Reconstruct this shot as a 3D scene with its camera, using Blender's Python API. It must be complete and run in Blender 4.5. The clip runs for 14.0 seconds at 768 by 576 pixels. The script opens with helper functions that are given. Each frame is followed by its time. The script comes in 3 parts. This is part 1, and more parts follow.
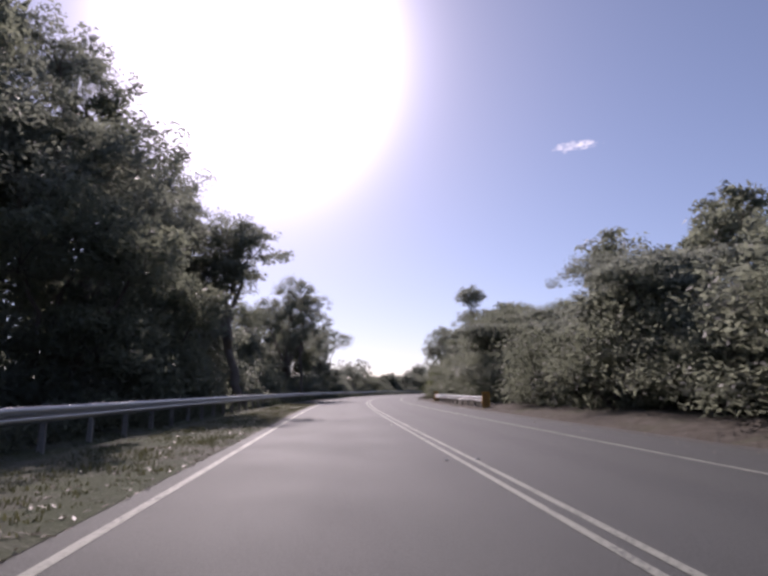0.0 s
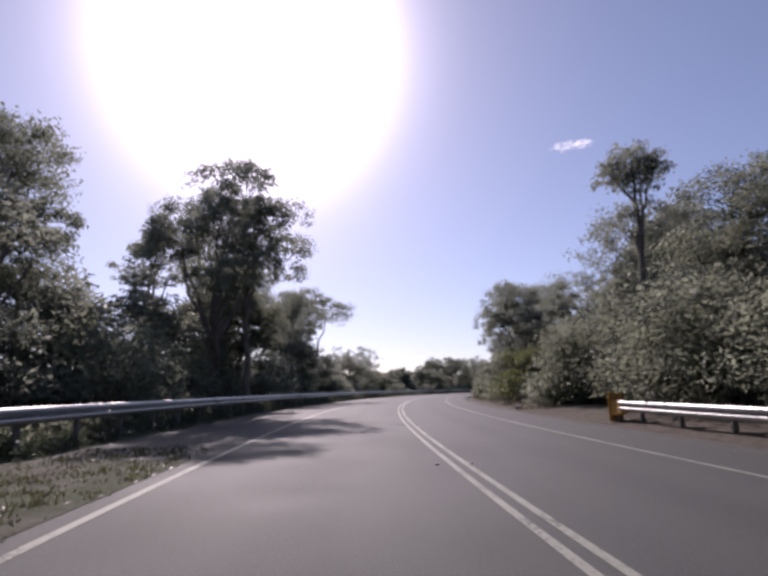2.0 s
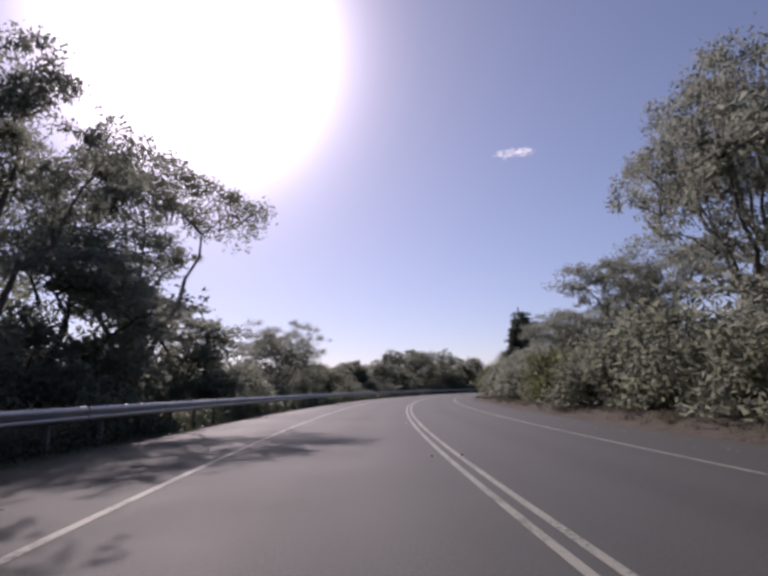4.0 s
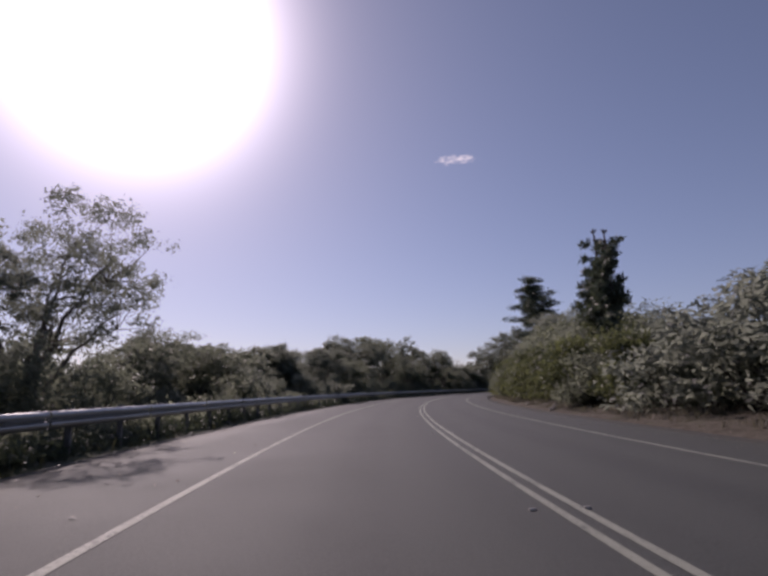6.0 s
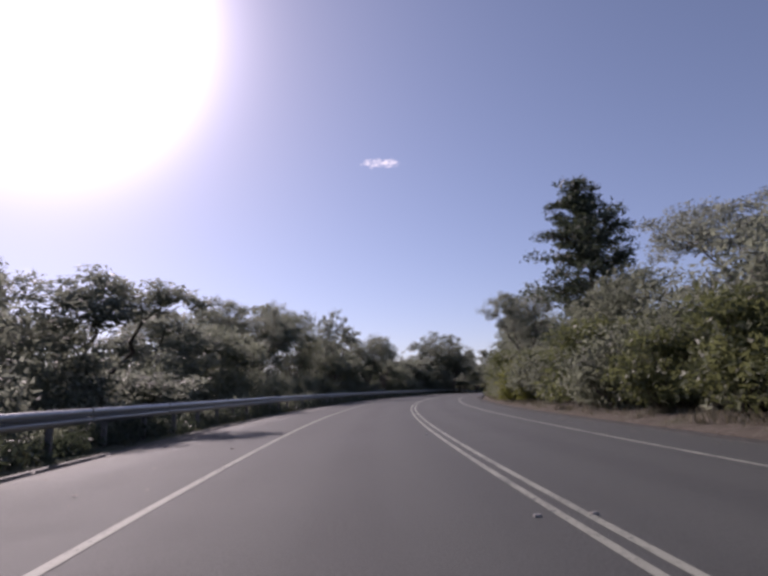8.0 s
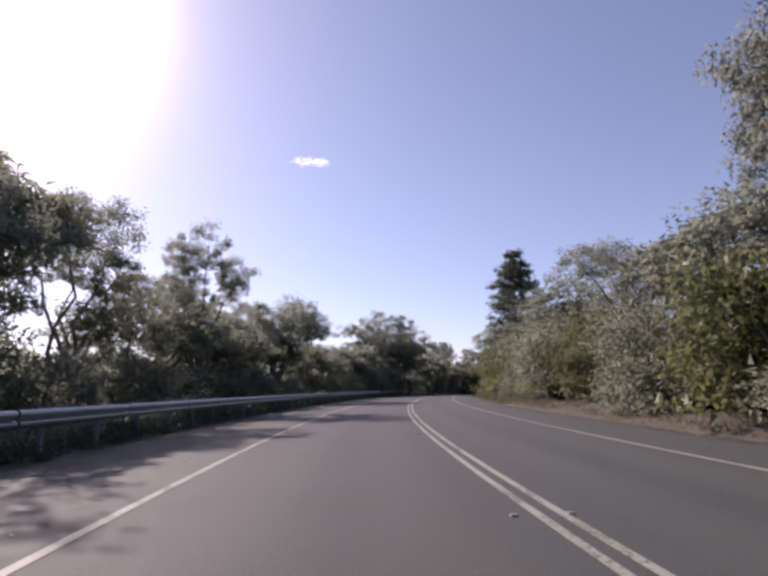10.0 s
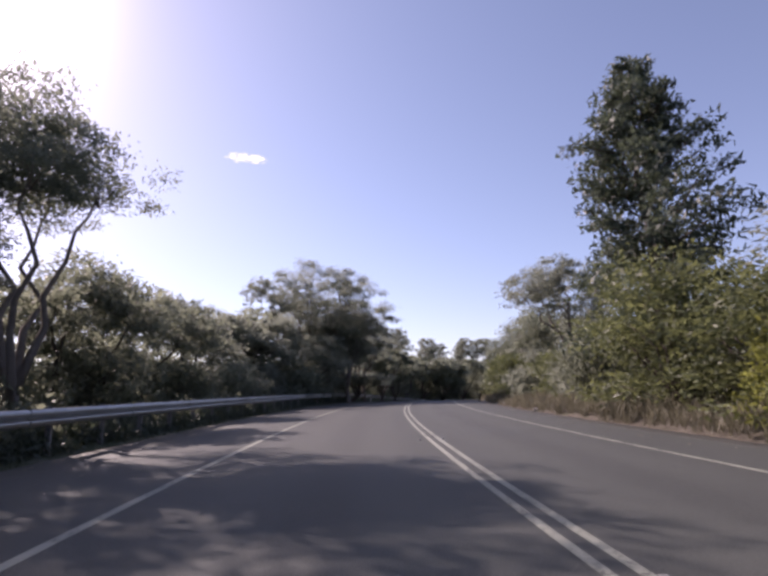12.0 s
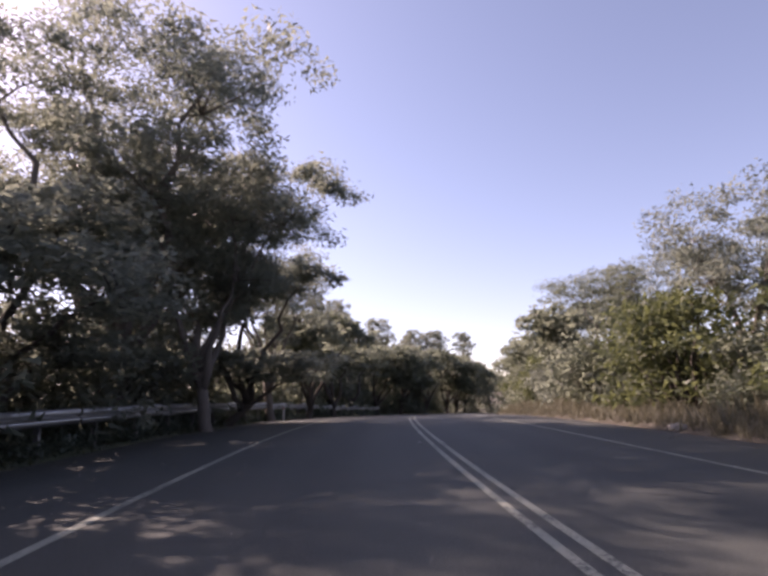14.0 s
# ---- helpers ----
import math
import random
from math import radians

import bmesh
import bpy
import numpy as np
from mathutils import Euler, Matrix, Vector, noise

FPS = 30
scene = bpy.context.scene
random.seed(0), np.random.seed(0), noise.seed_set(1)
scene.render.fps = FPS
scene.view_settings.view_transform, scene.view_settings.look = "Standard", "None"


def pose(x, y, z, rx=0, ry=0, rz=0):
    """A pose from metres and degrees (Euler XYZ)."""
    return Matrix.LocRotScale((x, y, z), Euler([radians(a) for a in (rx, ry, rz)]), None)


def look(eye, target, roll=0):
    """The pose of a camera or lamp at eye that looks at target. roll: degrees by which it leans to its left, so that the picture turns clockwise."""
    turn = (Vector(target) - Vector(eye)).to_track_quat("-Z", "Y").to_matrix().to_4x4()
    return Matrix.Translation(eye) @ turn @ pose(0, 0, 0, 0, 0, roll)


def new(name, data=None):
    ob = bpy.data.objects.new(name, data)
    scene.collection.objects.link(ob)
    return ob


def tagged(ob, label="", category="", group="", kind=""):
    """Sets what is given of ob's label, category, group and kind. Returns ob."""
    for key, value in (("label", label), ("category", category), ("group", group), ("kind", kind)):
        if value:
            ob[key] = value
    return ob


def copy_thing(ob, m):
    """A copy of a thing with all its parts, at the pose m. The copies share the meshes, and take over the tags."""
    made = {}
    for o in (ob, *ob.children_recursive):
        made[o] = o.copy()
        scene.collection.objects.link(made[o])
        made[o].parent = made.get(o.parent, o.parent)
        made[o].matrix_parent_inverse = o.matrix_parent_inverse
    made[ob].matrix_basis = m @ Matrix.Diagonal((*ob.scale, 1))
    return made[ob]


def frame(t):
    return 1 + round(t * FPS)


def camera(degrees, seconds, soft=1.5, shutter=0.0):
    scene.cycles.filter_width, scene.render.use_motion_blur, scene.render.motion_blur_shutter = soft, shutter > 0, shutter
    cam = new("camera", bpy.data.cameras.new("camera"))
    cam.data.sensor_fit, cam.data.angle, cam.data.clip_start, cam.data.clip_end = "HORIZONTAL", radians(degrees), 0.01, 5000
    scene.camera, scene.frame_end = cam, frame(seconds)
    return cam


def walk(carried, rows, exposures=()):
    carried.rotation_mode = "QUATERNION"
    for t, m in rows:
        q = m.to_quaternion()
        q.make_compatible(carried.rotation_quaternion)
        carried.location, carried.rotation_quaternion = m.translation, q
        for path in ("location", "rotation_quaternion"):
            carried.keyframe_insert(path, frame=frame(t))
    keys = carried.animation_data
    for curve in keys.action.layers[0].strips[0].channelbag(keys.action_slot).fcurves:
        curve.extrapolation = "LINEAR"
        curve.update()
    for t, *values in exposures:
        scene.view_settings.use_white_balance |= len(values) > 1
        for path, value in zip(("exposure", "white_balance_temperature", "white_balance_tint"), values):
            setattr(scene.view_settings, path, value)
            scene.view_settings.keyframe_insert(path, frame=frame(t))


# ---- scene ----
cam = camera(72.9, 14.0, soft=3.2)
EYE = 1.1  # height of the windscreen camera over the road
PATH = (
    (0.0, 0.00, 0.00, 101.12, 0.57, 0.13),
    (0.5, -0.60, 8.74, 101.26, 0.70, 0.33),
    (1.0, -1.23, 17.53, 101.17, 0.85, 0.53),
    (1.5, -1.86, 26.28, 101.26, 0.99, 0.49),
    (2.0, -2.45, 34.87, 101.07, 0.79, -0.06),
    (2.5, -2.89, 43.27, 100.99, 1.10, -1.25),
    (3.0, -3.12, 51.61, 100.85, 1.03, -2.92),
    (3.5, -3.10, 59.98, 101.07, 1.14, -4.54),
    (4.0, -2.84, 68.40, 101.09, 1.18, -6.13),
    (4.5, -2.34, 76.88, 101.09, 1.20, -7.71),
    (5.0, -1.61, 85.40, 101.07, 1.20, -9.29),
    (5.5, -0.63, 93.96, 101.03, 1.18, -10.93),
    (6.0, 0.61, 102.55, 101.15, 1.41, -12.66),
    (6.5, 2.15, 111.15, 101.30, 1.46, -14.79),
    (7.0, 4.05, 119.65, 101.18, 1.70, -17.31),
    (7.5, 6.27, 127.96, 100.98, 1.57, -19.55),
    (8.0, 8.75, 136.09, 101.09, 1.49, -21.41),
    (8.5, 11.48, 144.15, 101.06, 1.38, -23.11),
    (9.0, 14.47, 152.13, 101.07, 1.32, -25.00),
    (9.5, 17.75, 160.04, 101.05, 1.28, -27.23),
    (10.0, 21.38, 167.87, 101.01, 1.25, -29.64),
    (10.5, 25.37, 175.64, 100.91, 1.23, -31.83),
    (11.0, 29.69, 183.41, 101.35, 1.48, -33.38),
    (11.5, 34.30, 191.16, 101.53, 1.47, -35.14),
    (12.0, 39.20, 198.84, 101.05, 1.26, -36.92),
    (12.5, 44.33, 206.39, 101.38, 1.32, -38.59),
    (13.0, 49.56, 213.61, 101.56, 1.48, -40.40),
    (13.5, 54.76, 220.29, 101.30, 1.46, -42.47),
    (14.0, 59.94, 226.47, 101.13, 1.36, -44.43),
)
# seconds, stops, kelvin, tint
EXPOSURES = ((0.0, 0.08, 6600, 33), (3.0, 0.05, 6600, 33), (5.5, -0.50, 6800, 35), (7.0, -0.50, 6750, 34), (8.0, 0.02, 6700, 34), (10.5, 0.62, 7000, 35), (12.0, 0.80, 7000, 36), (13.0, 0.80, 7200, 37), (14.0, 1.2, 7650, 39))
walk(cam, [(t, pose(x, y, EYE, rx, ry, rz)) for t, x, y, rx, ry, rz in PATH], exposures=EXPOSURES)

# ---- world and sun ----
SUN_AZ, SUN_EL = radians(-15.0), radians(35.0)
SUN_DIR = Vector((math.sin(SUN_AZ) * math.cos(SUN_EL), math.cos(SUN_AZ) * math.cos(SUN_EL), math.sin(SUN_EL)))
CLOUD_AZ, CLOUD_EL = radians(21.8), radians(24.6)
CLOUD_DIR = Vector((math.sin(CLOUD_AZ) * math.cos(CLOUD_EL), math.cos(CLOUD_AZ) * math.cos(CLOUD_EL), math.sin(CLOUD_EL)))


class Nodes:
    """Short hand for building a node tree."""

    def __init__(self, tree):
        self.tree = tree
        tree.nodes.clear()

    def add(self, kind, **values):
        node = self.tree.nodes.new(kind)
        for key, value in values.items():
            if key in node.inputs:
                node.inputs[key].default_value = value
            else:
                setattr(node, key, value)
        return node

    def link(self, a, b):
        self.tree.links.new(a, b)

    def math(self, operation, a, b=0.0, clamp=False):
        node = self.tree.nodes.new("ShaderNodeMath")
        node.operation, node.use_clamp = operation, clamp
        for socket, value in zip(node.inputs, (a, b)):
            if isinstance(value, (int, float)):
                socket.default_value = value
            else:
                self.link(value, socket)
        return node.outputs[0]

    def vec(self, operation, a, b=None, out=0):
        node = self.tree.nodes.new("ShaderNodeVectorMath")
        node.operation = operation
        for socket, value in zip(node.inputs, (a, b)):
            if value is None:
                continue
            if isinstance(value, (tuple, Vector)):
                socket.default_value = value
            else:
                self.link(value, socket)
        return node.outputs[out]

    def noise(self, vector, scale, detail=4.0, rough=0.55):
        node = self.add("ShaderNodeTexNoise", Scale=scale, Detail=detail, Roughness=rough)
        self.link(vector, node.inputs["Vector"])
        return node.outputs["Fac"]

    def ramp(self, fac, *stops):
        node = self.tree.nodes.new("ShaderNodeValToRGB")
        el = node.color_ramp.elements
        while len(el) < len(stops):
            el.new(0.5)
        for e, (p, col) in zip(el, stops):
            e.position, e.color = p, (*col, 1) if len(col) == 3 else col
        self.link(fac, node.inputs[0])
        return node.outputs[0]

    def mix(self, fac, a, b):
        node = self.tree.nodes.new("ShaderNodeMix")
        node.data_type = "RGBA"
        for socket, value in ((node.inputs[0], fac), (node.inputs[6], a), (node.inputs[7], b)):
            if isinstance(value, (int, float)):
                socket.default_value = value
            elif isinstance(value, tuple):
                socket.default_value = (*value, 1)
            else:
                self.link(value, socket)
        return node.outputs[2]


def build_world():
    world = bpy.data.worlds.new("sky")
    world.use_nodes = True
    scene.world = world
    n = Nodes(world.node_tree)
    sky = n.add("ShaderNodeTexSky")
    sky.sky_type, sky.sun_disc = "NISHITA", False
    sky.sun_elevation, sky.sun_rotation = SUN_EL, SUN_AZ
    sky.dust_density, sky.air_density, sky.ozone_density, sky.altitude = SKY_DUST, 0.75, 1.2, 50
    co = n.add("ShaderNodeTexCoord").outputs["Generated"]
    way = n.vec("NORMALIZE", co)
    # glow added to the sky round the sun, standing in for its blown-out glare
    turn = n.math("ARCCOSINE", n.vec("DOT_PRODUCT", way, SUN_DIR, out=1))
    core = n.math("POWER", 2.718, n.math("MULTIPLY", n.math("POWER", n.math("DIVIDE", turn, 0.152), 2.0), -1.0))
    wide = n.math("POWER", 2.718, n.math("MULTIPLY", turn, -1 / 0.22))
    halo = n.math("ADD", n.math("MULTIPLY", core, HALO_CORE), n.math("MULTIPLY", wide, HALO_WIDE))
    halo_colour = n.vec("SCALE", (0.97, 0.95, 1.0))
    n.link(halo, halo_colour.node.inputs["Scale"])
    # the sky's colour is tinted overall and graded darker toward the horizon
    height = n.add("ShaderNodeSeparateXYZ")
    n.link(way, height.inputs[0])
    low = n.math("POWER", 2.718, n.math("MULTIPLY", n.math("MAXIMUM", height.outputs["Z"], 0.0), -1 / 0.20))
    clear = n.vec("MULTIPLY", sky.outputs[0], n.mix(low, SKY_TINT, HORIZON_TINT))
    colour = n.vec("ADD", clear, halo_colour)
    # one small wisp of cloud
    right = Vector((math.cos(CLOUD_AZ), -math.sin(CLOUD_AZ), 0))
    up = right.cross(CLOUD_DIR)
    u = n.math("DIVIDE", n.vec("DOT_PRODUCT", way, right, out=1), 0.050)
    v = n.math("DIVIDE", n.vec("DOT_PRODUCT", way, up, out=1), 0.0125)
    round_ = n.math("ADD", n.math("MULTIPLY", u, u), n.math("MULTIPLY", v, v))
    body = n.math("SUBTRACT", 1.0, round_, clamp=True)
    rag = n.noise(n.vec("MULTIPLY", way, (1.0, 1.0, 3.0)), 95.0, 7.0, 0.62)
    lump = n.noise(way, 32.0, 2.0, 0.5)
    front = n.math("GREATER_THAN", n.vec("DOT_PRODUCT", way, CLOUD_DIR, out=1), 0.5)
    dense = n.math("ADD", n.math("MULTIPLY", rag, 0.7), n.math("MULTIPLY", lump, 0.5))
    cover = n.math("MULTIPLY", n.math("SUBTRACT", n.math("ADD", dense, n.math("MULTIPLY", body, 0.35)), 0.76), 4.5, clamp=True)
    cover = n.math("MULTIPLY", n.math("MULTIPLY", cover, front), n.math("MULTIPLY", body, 4.0, clamp=True))
    colour = n.mix(n.math("MULTIPLY", cover, 0.85), colour, (7.5, 7.6, 8.2))
    bg = n.add("ShaderNodeBackground", Strength=SKY_STRENGTH)
    n.link(colour, bg.inputs[0])
    out = n.add("ShaderNodeOutputWorld")
    n.link(bg.outputs[0], out.inputs[0])


SKY_STRENGTH, SKY_DUST, HALO_CORE, HALO_WIDE = 0.135, 0.3, 45.0, 2.6
SKY_TINT, HORIZON_TINT = (1.06, 0.99, 0.92), (0.57, 0.57, 0.61)
build_world()
sun = new("sun", bpy.data.lights.new("sun", "SUN"))
sun.data.energy, sun.data.angle, sun.data.color = 4.2, radians(0.6), (1.0, 0.97, 0.90)
sun.matrix_world = look(SUN_DIR * 300, (0, 0, 0))


# ---- materials ----
def material(name):
    m = bpy.data.materials.new(name)
    m.use_nodes = True
    return m, Nodes(m.node_tree)


def finish(n, colour, rough, bump=None, bump_size=0.02, metal=0.0, strength=0.6, spec=0.5):
    p = n.add("ShaderNodeBsdfPrincipled", Metallic=metal)
    p.inputs["Specular IOR Level"].default_value = spec
    for socket, value in ((p.inputs["Base Color"], colour), (p.inputs["Roughness"], rough)):
        if isinstance(value, (int, float)):
            socket.default_value = value
        elif isinstance(value, tuple):
            socket.default_value = (*value, 1)
        else:
            n.link(value, socket)
    if bump is not None:
        b = n.add("ShaderNodeBump", Distance=bump_size, Strength=strength)
        n.link(bump, b.inputs["Height"])
        n.link(b.outputs[0], p.inputs["Normal"])
    out = n.add("ShaderNodeOutputMaterial")
    n.link(p.outputs[0], out.inputs[0])
    return p


def bump_at(n, across, middle, width):
    """1 at the middle of a track along the road, falling to 0 beside it."""
    d = n.math("DIVIDE", n.math("SUBTRACT", across, middle), width)
    return n.math("SUBTRACT", 1.0, n.math("MULTIPLY", d, d), clamp=True)


def asphalt_colour(n, place):
    grit = n.noise(place, 42.0, 4.0, 0.75)
    coarse = n.noise(place, 11.0, 3.0, 0.6)
    patch = n.noise(place, 0.35, 5.0, 0.6)
    stain = n.noise(place, 2.6, 6.0, 0.7)
    across = n.add("ShaderNodeAttribute", attribute_name="across").outputs["Fac"]
    base = n.mix(patch, (0.0308, 0.0336, 0.0304), (0.0483, 0.0534, 0.0478))
    base = n.mix(n.math("MULTIPLY", coarse, 0.5), base, (0.0419, 0.0446, 0.0400))
    base = n.mix(n.math("MULTIPLY", n.math("SUBTRACT", stain, 0.55), 2.2, clamp=True), base, (0.0267, 0.0285, 0.0258))
    # wheel tracks worn pale, oil dropped between them
    tracks = [bump_at(n, across, m, 0.55) for m in (-2.75, -1.15, 1.05, 2.6)]
    worn = n.math("ADD", n.math("ADD", tracks[0], tracks[1]), n.math("ADD", tracks[2], tracks[3]))
    base = n.mix(n.math("MULTIPLY", n.math("MULTIPLY", worn, patch), 0.55), base, (0.0644, 0.0685, 0.0607))
    oil = n.math("ADD", bump_at(n, across, -1.95, 0.45), bump_at(n, across, 1.82, 0.45))
    base = n.mix(n.math("MULTIPLY", n.math("MULTIPLY", oil, stain), 0.45), base, (0.0239, 0.0253, 0.0230))
    # dust and grit blown to the road's edges
    edge = n.math("ADD", n.math("MULTIPLY", n.math("SUBTRACT", -5.6, across), 0.7, clamp=True), n.math("MULTIPLY", n.math("SUBTRACT", across, 4.4), 0.8, clamp=True))
    dusty = n.math("MULTIPLY", n.math("SUBTRACT", n.math("ADD", n.math("MULTIPLY", edge, 0.55), stain), 0.72), 3.0, clamp=True)
    base = n.mix(n.math("MULTIPLY", dusty, 0.6), base, (0.105, 0.095, 0.074))
    return n.mix(n.math("MULTIPLY", n.math("SUBTRACT", grit, 0.48), 3.2, clamp=True), base, (0.1012, 0.1067, 0.0957)), grit, patch


def make_asphalt():
    m, n = material("asphalt")
    place = n.add("ShaderNodeTexCoord").outputs["Object"]
    colour, grit, patch = asphalt_colour(n, place)
    finish(n, colour, n.math("ADD", n.math("MULTIPLY", patch, 0.2), 0.66), grit, 0.012, spec=0.4)
    return m


def make_paint(name, tint, wear):
    m, n = material(name)
    place = n.add("ShaderNodeTexCoord").outputs["Object"]
    colour, grit, patch = asphalt_colour(n, place)
    worn = n.math("MULTIPLY", n.math("SUBTRACT", n.math("ADD", n.math("MULTIPLY", n.noise(place, 18.0, 5.0, 0.7), 0.7), n.math("MULTIPLY", n.noise(place, 1.1, 3.0), 0.5)), wear), 7.0, clamp=True)
    paint = n.mix(n.noise(place, 6.0), tint, tuple(c * 0.75 for c in tint))
    finish(n, n.mix(worn, paint, colour), 0.7, grit, 0.008)
    return m


def make_verge(name, bare, litter, grass, grass_share):
    m, n = material(name)
    place = n.add("ShaderNodeTexCoord").outputs["Object"]
    fine = n.noise(place, 14.0, 6.0, 0.7)
    big = n.noise(place, 0.5, 5.0, 0.6)
    mid = n.noise(place, 3.0, 5.0, 0.65)
    colour = n.mix(n.math("MULTIPLY", n.math("SUBTRACT", mid, 0.42), 5.0, clamp=True), bare, litter)
    colour = n.mix(n.math("MULTIPLY", n.math("SUBTRACT", big, 0.62 - grass_share), 6.0, clamp=True), colour, grass)
    colour = n.mix(n.math("MULTIPLY", n.math("SUBTRACT", fine, 0.55), 4.0, clamp=True), colour, tuple(c * 1.9 for c in bare))
    finish(n, colour, 0.95, fine, 0.06, strength=0.9, spec=0.2)
    return m


def make_leaf(name, dark, light, glow, share=0.38):
    m, n = material(name)
    geo = n.add("ShaderNodeNewGeometry")
    info = n.add("ShaderNodeObjectInfo")
    tone = n.math("ADD", n.math("MULTIPLY", geo.outputs["Random Per Island"], 0.75), n.math("MULTIPLY", info.outputs["Random"], 0.25))
    colour = n.mix(tone, dark, light)
    p = n.add("ShaderNodeBsdfPrincipled", Roughness=0.5)
    p.inputs["Specular IOR Level"].default_value = 0.32
    n.link(colour, p.inputs["Base Color"])
    t = n.add("ShaderNodeBsdfTranslucent")
    n.link(n.mix(0.6, colour, glow), t.inputs[0])
    mix = n.add("ShaderNodeMixShader", Fac=share)
    n.link(p.outputs[0], mix.inputs[1])
    n.link(t.outputs[0], mix.inputs[2])
    out = n.add("ShaderNodeOutputMaterial")
    n.link(mix.outputs[0], out.inputs[0])
    return m


def make_bark(name, dark, light):
    m, n = material(name)
    place = n.add("ShaderNodeTexCoord").outputs["Object"]
    streak = n.noise(n.vec("MULTIPLY", place, (1.0, 1.0, 0.15)), 9.0, 6.0, 0.65)
    blotch = n.noise(place, 1.4, 3.0)
    colour = n.mix(n.math("ADD", n.math("MULTIPLY", streak, 0.7), n.math("MULTIPLY", blotch, 0.3)), dark, light)
    finish(n, colour, 0.9, streak, 0.03, spec=0.25)
    return m


def make_plain(name, colour, rough, metal=0.0, grain=8.0, wear=0.75):
    m, n = material(name)
    place = n.add("ShaderNodeTexCoord").outputs["Object"]
    spots = n.noise(place, grain, 6.0, 0.65)
    tone = n.mix(n.math("MULTIPLY", n.math("SUBTRACT", spots, 0.35), 2.5, clamp=True), tuple(c * wear for c in colour), colour)
    finish(n, tone, n.math("ADD", n.math("MULTIPLY", spots, 0.25), rough - 0.12, clamp=True), spots, 0.003, metal)
    return m


ASPHALT = make_asphalt()
PAINT = make_paint("road_paint", (0.275, 0.285, 0.228), 0.60)
DIRT = make_verge("leaf_litter_dirt", (0.115, 0.10, 0.08), (0.07, 0.058, 0.044), (0.075, 0.08, 0.042), 0.08)
GRASSY = make_verge("dry_grass_ground", (0.15, 0.145, 0.115), (0.10, 0.096, 0.070), (0.085, 0.098, 0.055), 0.24)
GUM_LEAF = make_leaf("gum_leaf", (0.052, 0.063, 0.050), (0.102, 0.119, 0.097), (0.42, 0.45, 0.35), 0.60)
DARK_LEAF = make_leaf("dark_leaf", (0.045, 0.055, 0.041), (0.090, 0.105, 0.078), (0.38, 0.41, 0.29), 0.58)
BUSH_LEAF = make_leaf("bush_leaf", (0.055, 0.070, 0.036), (0.125, 0.145, 0.070), (0.24, 0.26, 0.10), 0.42)
YELLOW_LEAF = make_leaf("yellow_green_leaf", (0.085, 0.10, 0.028), (0.16, 0.165, 0.05), (0.36, 0.38, 0.09), 0.45)
PINE_LEAF = make_leaf("pine_needle", (0.040, 0.055, 0.042), (0.085, 0.105, 0.078), (0.14, 0.17, 0.09), 0.3)
LITTER = make_leaf("fallen_leaf", (0.10, 0.075, 0.05), (0.30, 0.26, 0.20), (0.25, 0.2, 0.14), 0.15)
STRAW = make_leaf("dry_straw", (0.085, 0.082, 0.055), (0.225, 0.205, 0.148), (0.26, 0.24, 0.16), 0.3)
GREEN_BLADE = make_leaf("green_blade", (0.06, 0.065, 0.04), (0.12, 0.12, 0.07), (0.2, 0.2, 0.08), 0.3)
BARK = make_bark("grey_bark", (0.07, 0.055, 0.045), (0.24, 0.21, 0.18))
DARK_BARK = make_bark("dark_bark", (0.04, 0.032, 0.026), (0.12, 0.10, 0.085))
STEEL = make_plain("galvanised_steel", (0.43, 0.43, 0.42), 0.36, 0.82, 2.0, 0.75)
POST_STEEL = make_plain("weathered_post_steel", (0.30, 0.29, 0.28), 0.6, 0.5)
AMBER = make_plain("amber_sheet", (0.72, 0.36, 0.05), 0.45, 0.0)
# darker copy of the amber, with the board's shade put into its colour
SHADED_AMBER = make_plain("shaded_amber_board", (0.36, 0.19, 0.05), 0.6, 0.0)
WHITE_PLASTIC = make_plain("white_plastic", (0.75, 0.74, 0.70), 0.45)
MARKER_CERAMIC = make_plain("dusty_marker", (0.30, 0.29, 0.26), 0.35)
RED_LENS = make_plain("red_reflector", (0.55, 0.03, 0.02), 0.25)
STONE = make_plain("pale_stone", (0.42, 0.38, 0.33), 0.85, 0.0, 5.0, 0.55)

# ---- the road's axis ----
STEP, S0, S1 = 10.0, -72.0, 380.0
TURNS = (94.79, 95.08, 95.04, 94.32, 93.12, 91.38, 89.11, 86.80, 84.73, 82.67, 80.60, 78.55, 76.31, 73.88, 71.54, 69.49, 67.34, 64.75, 62.07, 59.79,
         57.77, 55.92, 54.15, 52.00, 49.45, 46.90, 44.35, 41.3, 37.8, 34.0, 30.0, 26.0, 22.0, 18.0, 14.0, 10.0, 6.0, 2.0, -2.0)
FINE = 0.5
_s = np.arange(0, S1 + FINE / 2, FINE)
_h = np.radians(np.interp(_s, STEP * np.arange(len(TURNS)), TURNS))
_mid = (_h[1:] + _h[:-1]) / 2
_x = 2.010 + np.concatenate([[0], np.cumsum(np.cos(_mid) * FINE)])
_y = 0.142 + np.concatenate([[0], np.cumsum(np.sin(_mid) * FINE)])
_back = np.arange(S0, 0, FINE)
AX = np.concatenate([2.010 + np.cos(_h[0]) * _back, _x])
AY = np.concatenate([0.142 + np.sin(_h[0]) * _back, _y])
